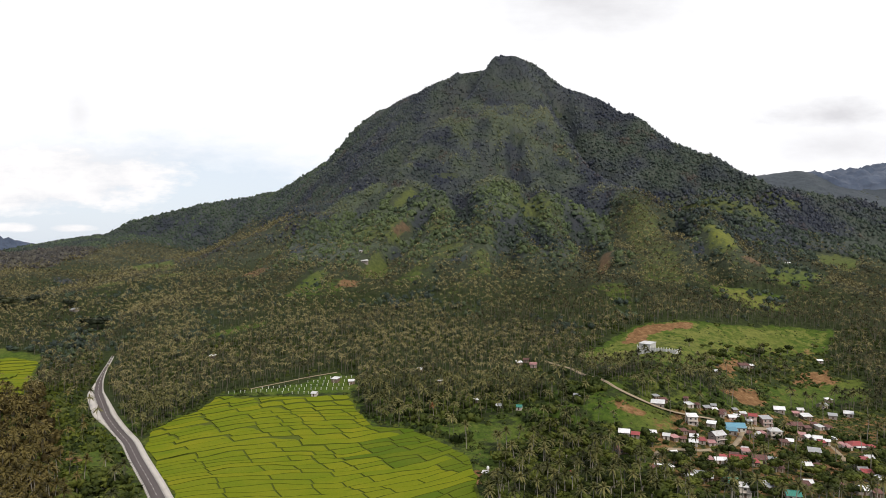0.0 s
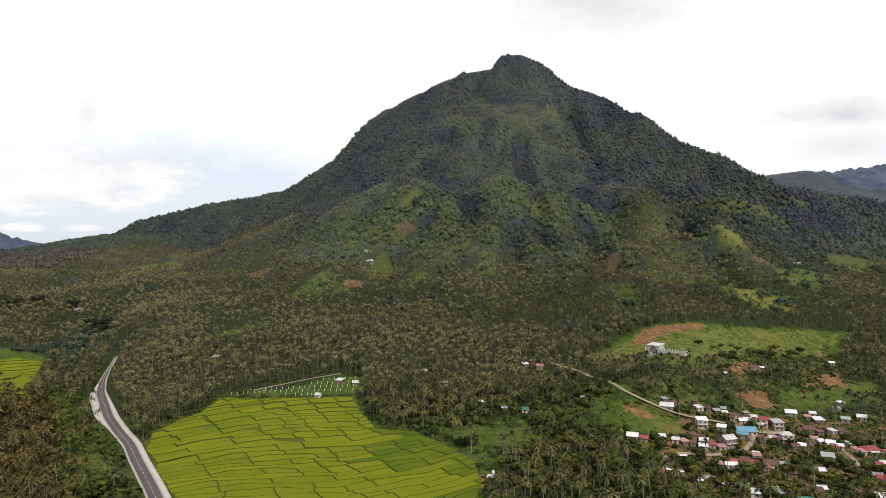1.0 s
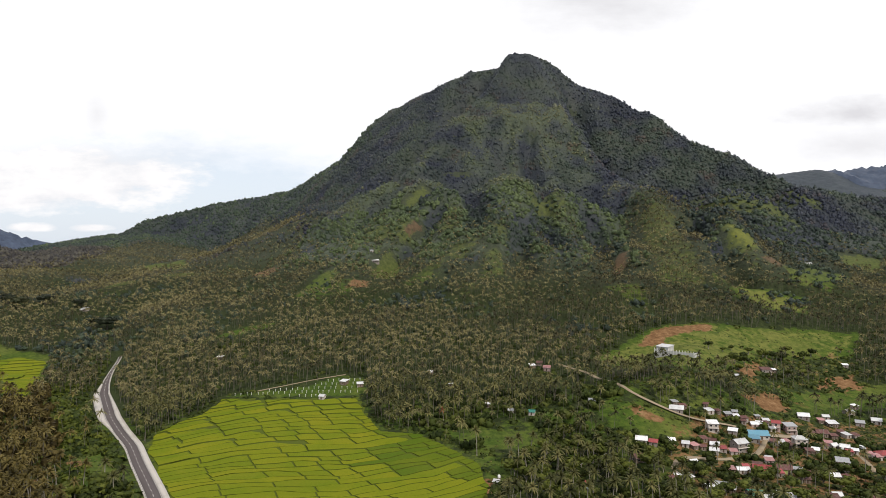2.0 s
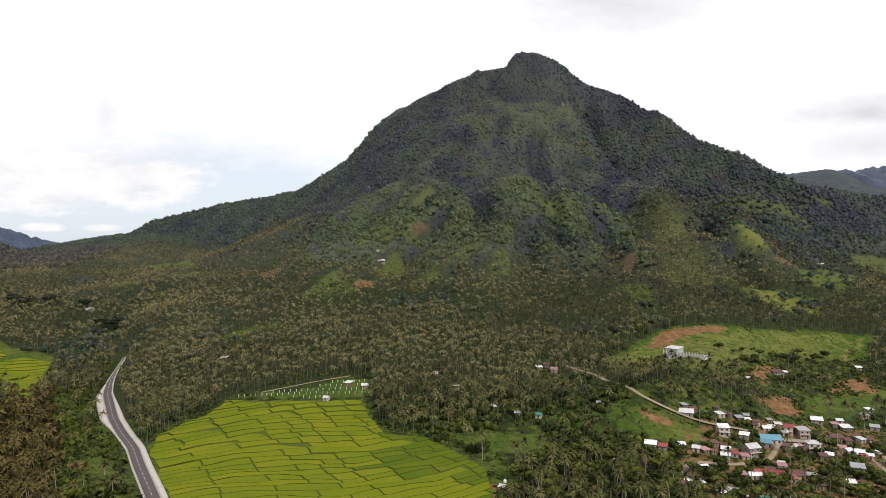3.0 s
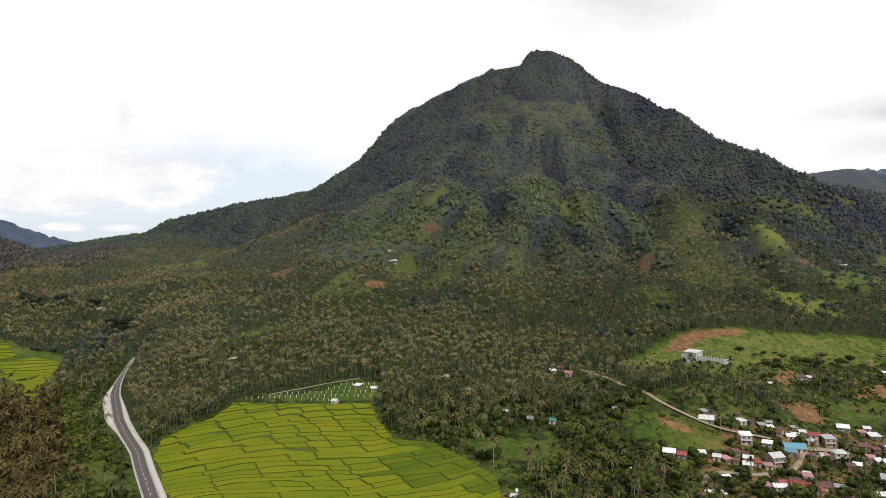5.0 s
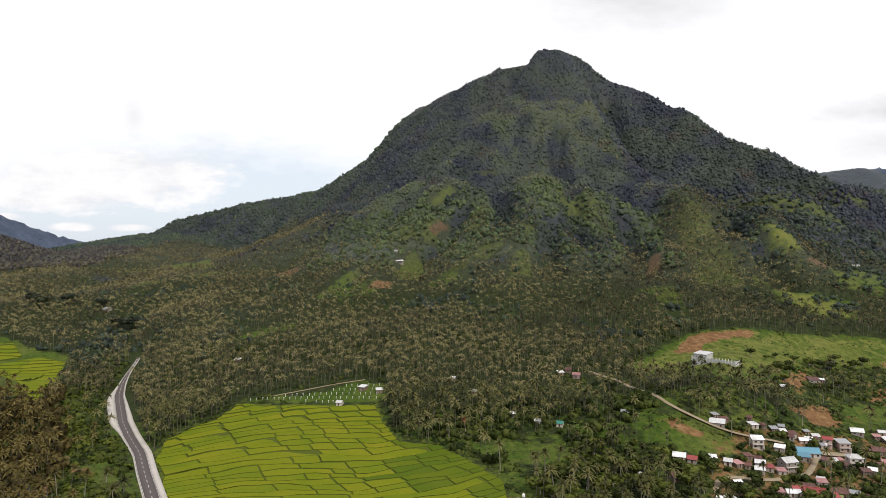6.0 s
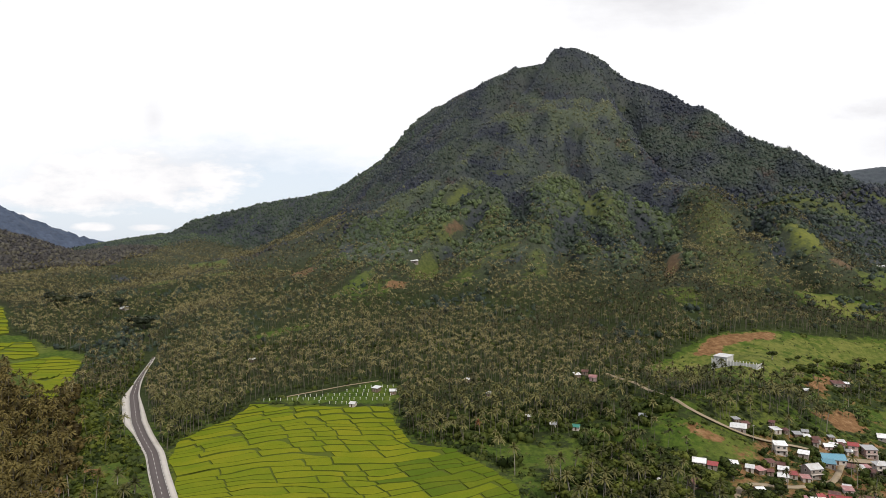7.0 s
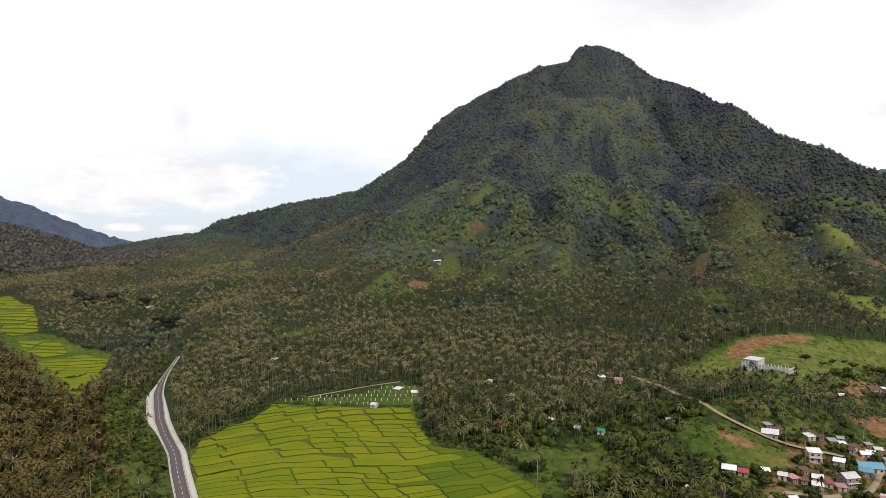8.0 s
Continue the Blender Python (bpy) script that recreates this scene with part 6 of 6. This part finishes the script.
def shrink(poly, by):
    """A polygon drawn in from its edges."""
    pts = []
    n = len(poly)
    for k in range(n):
        p, a, b = np.array(poly[k]), np.array(poly[k - 1]), np.array(poly[(k + 1) % n])
        e, f = p - a, b - p
        le, lf = np.linalg.norm(e), np.linalg.norm(f)
        if le < 1e-3 or lf < 1e-3:
            continue
        n1, n2 = np.array((-e[1], e[0])) / le, np.array((-f[1], f[0])) / lf
        m = n1 + n2
        m /= max(1e-3, np.linalg.norm(m))
        pts.append(p + m * by / max(0.45, float(m @ n1)))
    return [tuple(p) for p in pts]


def rice_field(name, outline, pitch, width, skew, bend, seed, label, gap=0.26):
    """Terraced plots: rows follow the slope, side banks run askew; every plot is a level bed of rice of its own."""
    r = np.random.default_rng(seed)
    to_uv = lambda x, y: (x + skew * (y - bend(x)), y - bend(x))
    def to_xy(u, v):
        x = u - skew * v
        return x, v + bend(x)
    dense = []
    for (ax, ay), (bx, by) in zip(outline, outline[1:] + outline[:1]):
        n = max(1, int(math.hypot(bx - ax, by - ay) / 5))
        dense += [(ax + (bx - ax) * k / n, ay + (by - ay) * k / n) for k in range(n)]
    dx, dy = np.array(dense).T
    dense = list(zip(dx + 2.6 * fbm(dx, dy, 14, seed + 50, 3), dy + 2.6 * fbm(dx, dy, 14, seed + 60, 3)))
    uv = [to_uv(x, y) for x, y in dense]
    if area_of(uv) < 0:
        uv = uv[::-1]
    us, vs = [p[0] for p in uv], [p[1] for p in uv]
    # the sheet of grassy banks under the plots
    gx, gy = np.meshgrid(np.arange(min(p[0] for p in outline) - 8, max(p[0] for p in outline) + 8, 3.0),
                         np.arange(min(p[1] for p in outline) - 8, max(p[1] for p in outline) + 8, 3.0))
    idx = np.arange(gx.size).reshape(gx.shape)
    quads = np.stack([idx[:-1, :-1], idx[:-1, 1:], idx[1:, 1:], idx[1:, :-1]], -1).reshape(-1, 4)
    near = reach(gx, gy, outline).ravel() > -2.0
    quads = quads[near[quads].all(1)]
    sheet = mesh_object(name, np.stack([gx, gy, land_z(gx, gy) + 0.12], -1).reshape(-1, 3), quads, [BUND], smooth=True)
    tagged(sheet, label, "rice field", kind="structure")
    v, made = min(vs), 0
    breaks = [min(us) - 2]
    while breaks[-1] < max(us):
        breaks.append(breaks[-1] + width * r.uniform(0.6, 1.4))
    # banks wander: both neighbours keep to one wavy line
    wave = lambda t, at: 1.1 * math.sin(t * 0.13 + at * 0.7) + 0.6 * math.sin(t * 0.31 + at * 1.9)
    while v < max(vs):
        high = pitch * r.uniform(0.75, 1.2)
        own = [breaks[0]] + [b + r.uniform(-0.09, 0.09) * width for b in breaks[1:-1] if r.uniform() > 0.22] + [breaks[-1]]
        for u, end in zip(own, own[1:]):
            cell = [(u, v), (end, v), (end, v + high), (u, v + high)]
            p = clip(uv, cell)
            if len(p) < 3 or abs(area_of(p)) < 9:
                continue
            if area_of(p) < 0:
                p = p[::-1]
            fine = []
            for a, b in zip(p, p[1:] + p[:1]):
                n = max(1, int(math.hypot(b[0] - a[0], b[1] - a[1]) / 4.5))
                fine += [(a[0] + (b[0] - a[0]) * k / n, a[1] + (b[1] - a[1]) * k / n) for k in range(n)]
            q = [to_xy(a + 0.6 * wave(b, 3.0), b + wave(a, round(b / 3))) for a, b in fine]
            q = shrink(q, gap)
            if len(q) < 4 or area_of(q) < 4:
                continue
            c = np.mean(q, axis=0)
            zs = land_z(np.array([a for a, _ in q]), np.array([b for _, b in q]))
            level = 0.5 * float(np.mean(zs)) + 0.5 * zs + 0.42
            bm = bmesh.new()
            rim = [bm.verts.new((a, b, z)) for (a, b), z in zip(q, level)]
            inner = [bm.verts.new((c[0] + (a - c[0]) * 0.93, c[1] + (b - c[1]) * 0.93, z + 0.16)) for (a, b), z in zip(q, level)]
            foot = [bm.verts.new((a, b, min(z, g) - 0.9)) for (a, b), z, g in zip(q, level, zs)]
            n = len(q)
            for k in range(n):
                # sides take the darker bank colour, for soil and for shadow at the step
                bm.faces.new((foot[k], foot[(k + 1) % n], rim[(k + 1) % n], rim[k])).material_index = 1
                bm.faces.new((rim[k], rim[(k + 1) % n], inner[(k + 1) % n], inner[k]))
            bm.faces.new(inner)
            young = c[0] + 0.55 * (c[1] - 300) > -8 + 14 * math.sin(c[1] * 0.09) and c[1] < 372 and c[0] > -60
            part("rice_plot", bm, (YOUNG_RICE if young else RICE, BUND), sheet)
            made += 1
        v += high
    return made


def main_bend(x):
    return float(np.interp(x, (-175, -130, -105, -80, -45, 0, 30), (-30, 0, 13, 17, 17, 36, 58)))


rice_field("rice_field", PADDY, 7.6, 18.0, 0.5, main_bend, 5, "ripening yellow-green terraced rice field beside the road", 0.4)
rice_field("rice_field", WEST_PADDY, 11.0, 26.0, 0.3, lambda x: 0.25 * x, 6, "yellow-green rice field in the side valley among palms", 0.22)
rice_field("rice_field", WEST_PADDY_FAR, 11.0, 30.0, 0.1, lambda x: 0.1 * x, 7, "terraced yellow-green rice field below the western hills", 0.22)
rice_field("rice_field", WEST_PADDY_MID, 11.0, 26.0, 0.2, lambda x: 0.15 * x, 8, "green rice field in the side valley", 0.22)


# ---- post garden above the rice ----
def post_garden():
    bm = box(bmesh.new(), -0.12, 0.12, -0.12, 0.12, -0.6, 1.5, 0.03)
    box(bm, -0.3, 0.3, -0.3, 0.3, 1.5, 1.7, 0.04)
    me = bpy.data.meshes.new("garden_post")
    bm.to_mesh(me)
    bm.free()
    me.materials.append(POST_WHITE)
    r = random.Random(4)
    for row in range(5):
        for k in range(24):
            x = -144 + 3.9 * k + r.uniform(-0.5, 0.5)
            y = 440.5 - 0.13 * (x + 144) + row * (4.6 + 0.02 * (x + 144)) * (0.55 + 0.45 * min(1, (x + 150) / 60)) + r.uniform(-0.4, 0.4)
            if float(reach(np.array([x]), np.array([y]), NURSERY)[0]) < 0.3 or any(math.hypot(x - hx, y - hy) < hr - 1 for hx, hy, hr in HOUSE_SPOTS):
                continue
            ob = new("garden_post", me)
            ob.matrix_basis = pose(x, y, float(land_z(x, y)), r.uniform(-4, 4), r.uniform(-4, 4), r.uniform(0, 90))
            tagged(ob, "short white concrete vine post standing in grass", "post", "vine posts")


post_garden()


# ---- small things in the village and the gardens ----
BANANA = leaf_material("banana_leaves", (0.05, 0.085, 0.02), (0.1, 0.15, 0.035), (0.19, 0.23, 0.07), False, through_light=0.3)
STEM = plain("banana_stem", (0.2, 0.2, 0.09), 0.8, spread=0.2, scale=2.0)
DEAD_LEAF = leaf_material("dead_palm_fronds", (0.1, 0.04, 0.018), (0.2, 0.08, 0.035), (0.28, 0.13, 0.06), False)
TANK = plain("white_tank", (0.78, 0.79, 0.8), 0.4, spread=0.05, scale=1.0)
CAR_PAINT = plain("white_car_paint", (0.75, 0.76, 0.77), 0.3, spread=0.05, scale=1.0, worn=0.1)
RUBBER = plain("black_rubber", (0.02, 0.02, 0.02), 0.8, spread=0.1, scale=2.0)


def banana_leaf(azimuth, rise, length):
    """A broad paddle leaf, folded along its rib and arching over."""
    s = np.linspace(0, 1, 5)
    out, up = length * s * math.cos(rise), length * (s * math.sin(rise) - 0.5 * s**2.2)
    half = 0.36 * np.sin(np.pi * (0.06 + 0.88 * s)) ** 0.7
    c, n = math.cos(azimuth), math.sin(azimuth)
    mid = np.stack([out * c, out * n, up], -1)
    side = np.stack([-n * half, c * half, 0.3 * half], -1)
    v = np.stack([mid + side, mid, mid - side * (1, 1, -1)], 1).reshape(-1, 3)
    return v, np.array([(3 * i + k, 3 * i + k + 1, 3 * i + k + 4, 3 * i + k + 3) for i in range(4) for k in range(2)])


def banana_plants():
    r = random.Random(21)
    spots = []
    for cx, cy, rx, ry, count in ((226, 427, 17, 9, 26), (196, 306, 8, 5, 7), (92, 334, 9, 8, 9), (60, 372, 8, 6, 5)):
        for _ in range(count):
            x, y = cx + r.uniform(-rx, rx), cy + r.uniform(-ry, ry)
            if all(math.hypot(x - hx, y - hy) > 0.55 * hr + 0.6 for hx, hy, hr in HOUSE_SPOTS):
                spots.append((x, y))
    firsts = []
    for n, (x, y) in enumerate(spots):
        m = pose(x, y, float(land_z(x, y)) - 0.1, 0, 0, r.uniform(0, 360))
        size = r.uniform(0.9, 1.45)
        if n < 4:
            thing = holder("banana_plant", m, "banana plant with broad pale green leaves on the slope", "banana plant", "banana plants")
            mesh_object("stem", *tube([(0, 0, -0.3), (0.03, 0, 1.0), (0.08, 0.02, 2.0)], (0.17, 0.14, 0.07), 7), [STEM], parent=thing, smooth=True)
            for k in range(8):
                v, q = banana_leaf(k * 2.4 + r.uniform(-0.3, 0.3), math.radians(r.uniform(25, 78)), r.uniform(1.7, 2.5))
                mesh_object("leaf", v + (0.08, 0.02, 1.9), q, [BANANA], parent=thing)
            firsts.append(thing)
            ob = thing
        else:
            ob = copy_thing(firsts[n % 4], m)
        ob.scale = (size, size, size)


def water_tank(x, y, radius):
    thing = holder("water_tank", pose(x, y, float(land_z(x, y)), 0, 0, 20), "round white water tank raised on four posts", "water tank", "water tanks")
    for sx, sy in ((-1, -1), (1, -1), (1, 1), (-1, 1)):
        part("post", box(bmesh.new(), sx * 0.5 - 0.07, sx * 0.5 + 0.07, sy * 0.5 - 0.07, sy * 0.5 + 0.07, -0.5, 1.8), BLOCK, thing)
    part("platform", box(bmesh.new(), -0.8, 0.8, -0.8, 0.8, 1.8, 1.95, 0.02), WOOD, thing)
    h = 1.7 * radius
    v, q = tube([(0, 0, 1.95), (0, 0, 2.1), (0, 0, 1.95 + h), (0, 0, 2.2 + h), (0, 0, 2.3 + h)], (radius * 0.95, radius, radius, radius * 0.55, 0.02), 16)
    tank = mesh_object("tank", v, q, [TANK], parent=thing, smooth=True)
    v, q = tube([(0, 0, 2.22 + h), (0, 0, 2.4 + h), (0, 0, 2.41 + h)], (0.26, 0.26, 0.02), 12)
    mesh_object("lid", v, q, [TANK], parent=tank)


def utility_pole(x, y, tall):
    thing = holder("utility_pole", pose(x, y, float(land_z(x, y)), 0, 0, 35), "slim grey utility pole with a short crossarm", "utility pole", "utility poles")
    mesh_object("pole", *tube([(0, 0, -0.6), (0, 0, tall * 0.6), (0, 0, tall)], (0.17, 0.14, 0.1), 8), [BARK], parent=thing, smooth=True)
    arm = part("crossarm", box(bmesh.new(), -0.9, 0.9, -0.06, 0.06, tall - 0.7, tall - 0.56, 0.01), WOOD, thing)
    for cx in (-0.8, 0.0, 0.8):
        mesh_object("insulator", *tube([(cx, -0.14, tall - 0.56), (cx, -0.14, tall - 0.4), (cx, -0.14, tall - 0.3)], (0.05, 0.07, 0.02), 6), [TANK], parent=arm)


def van(x, y, turn):
    thing = holder("van", pose(x, y, float(land_z(x, y)) + 0.05, 0, 0, turn), "small white van parked beside the houses", "van")
    bm = bmesh.new()
    side = ((-2.1, 0.35), (2.1, 0.35), (2.15, 0.95), (1.55, 1.15), (1.0, 1.8), (-2.0, 1.85), (-2.15, 1.0))
    rows = [[bm.verts.new((px, sy, pz)) for px, pz in side] for sy in (-0.82, 0.82)]
    bm.faces.new(rows[0])
    bm.faces.new(rows[1][::-1])
    for k in range(len(side)):
        j = (k + 1) % len(side)
        bm.faces.new((rows[0][j], rows[0][k], rows[1][k], rows[1][j]))
    bmesh.ops.recalc_face_normals(bm, faces=bm.faces)
    bmesh.ops.bevel(bm, geom=list(bm.edges), offset=0.08, segments=2, affect="EDGES")
    part("body", bm, CAR_PAINT, thing)
    for sy in (-1, 1):
        part("side_window", box(bmesh.new(), -1.7, 0.8, sy * 0.83 - 0.02, sy * 0.83 + 0.02, 1.15, 1.6, 0.01), GLASS, thing)
        for cx in (-1.3, 1.35):
            bm = bmesh.new()
            bmesh.ops.create_cone(bm, cap_ends=True, segments=14, radius1=0.32, radius2=0.32, depth=0.2)
            bmesh.ops.transform(bm, verts=bm.verts, matrix=pose(cx, sy * 0.78, 0.32, 90, 0, 0))
            wheel = part("wheel", bm, RUBBER, thing)
            bm = bmesh.new()
            bmesh.ops.create_cone(bm, cap_ends=True, segments=12, radius1=0.17, radius2=0.17, depth=0.23)
            bmesh.ops.transform(bm, verts=bm.verts, matrix=pose(cx, sy * 0.78, 0.32, 90, 0, 0))
            part("rim", bm, TANK, wheel)
    bm = box(bmesh.new(), -0.02, 0.02, -0.68, 0.68, 0, 0.72)
    bmesh.ops.transform(bm, verts=bm.verts, matrix=pose(1.56, 0, 1.17, 0, -40, 0))
    part("windscreen", bm, GLASS, thing)


def dead_palm(x, y):
    trunk, crown = palm_shape(620, 10.5, 18, 5, True, 7, 6)
    thing = holder("coconut_palm", pose(x, y, float(land_z(x, y)), 0, 0, 40), "dying coconut palm with rust red hanging fronds", "palm tree", "coconut palms")
    mesh_object("trunk", *trunk, [BARK], parent=thing, smooth=True)
    mesh_object("crown", *crown, [DEAD_LEAF], parent=thing)
    thing.scale = (0.8, 0.8, 0.95)


banana_plants()
for tank_x, tank_y, tank_r in ((88, 321, 0.9), (204, 372, 0.7), (231, 350, 0.7), (30, 296, 0.7)):
    water_tank(tank_x, tank_y, tank_r)
for pole_x, pole_y, pole_h in ((230, 366, 9.0), (70, 298, 8.0), (150, 366, 8.5)):
    utility_pole(pole_x, pole_y, pole_h)
van(247.0, 357.0, -70)
dead_palm(5.0, 376.0)
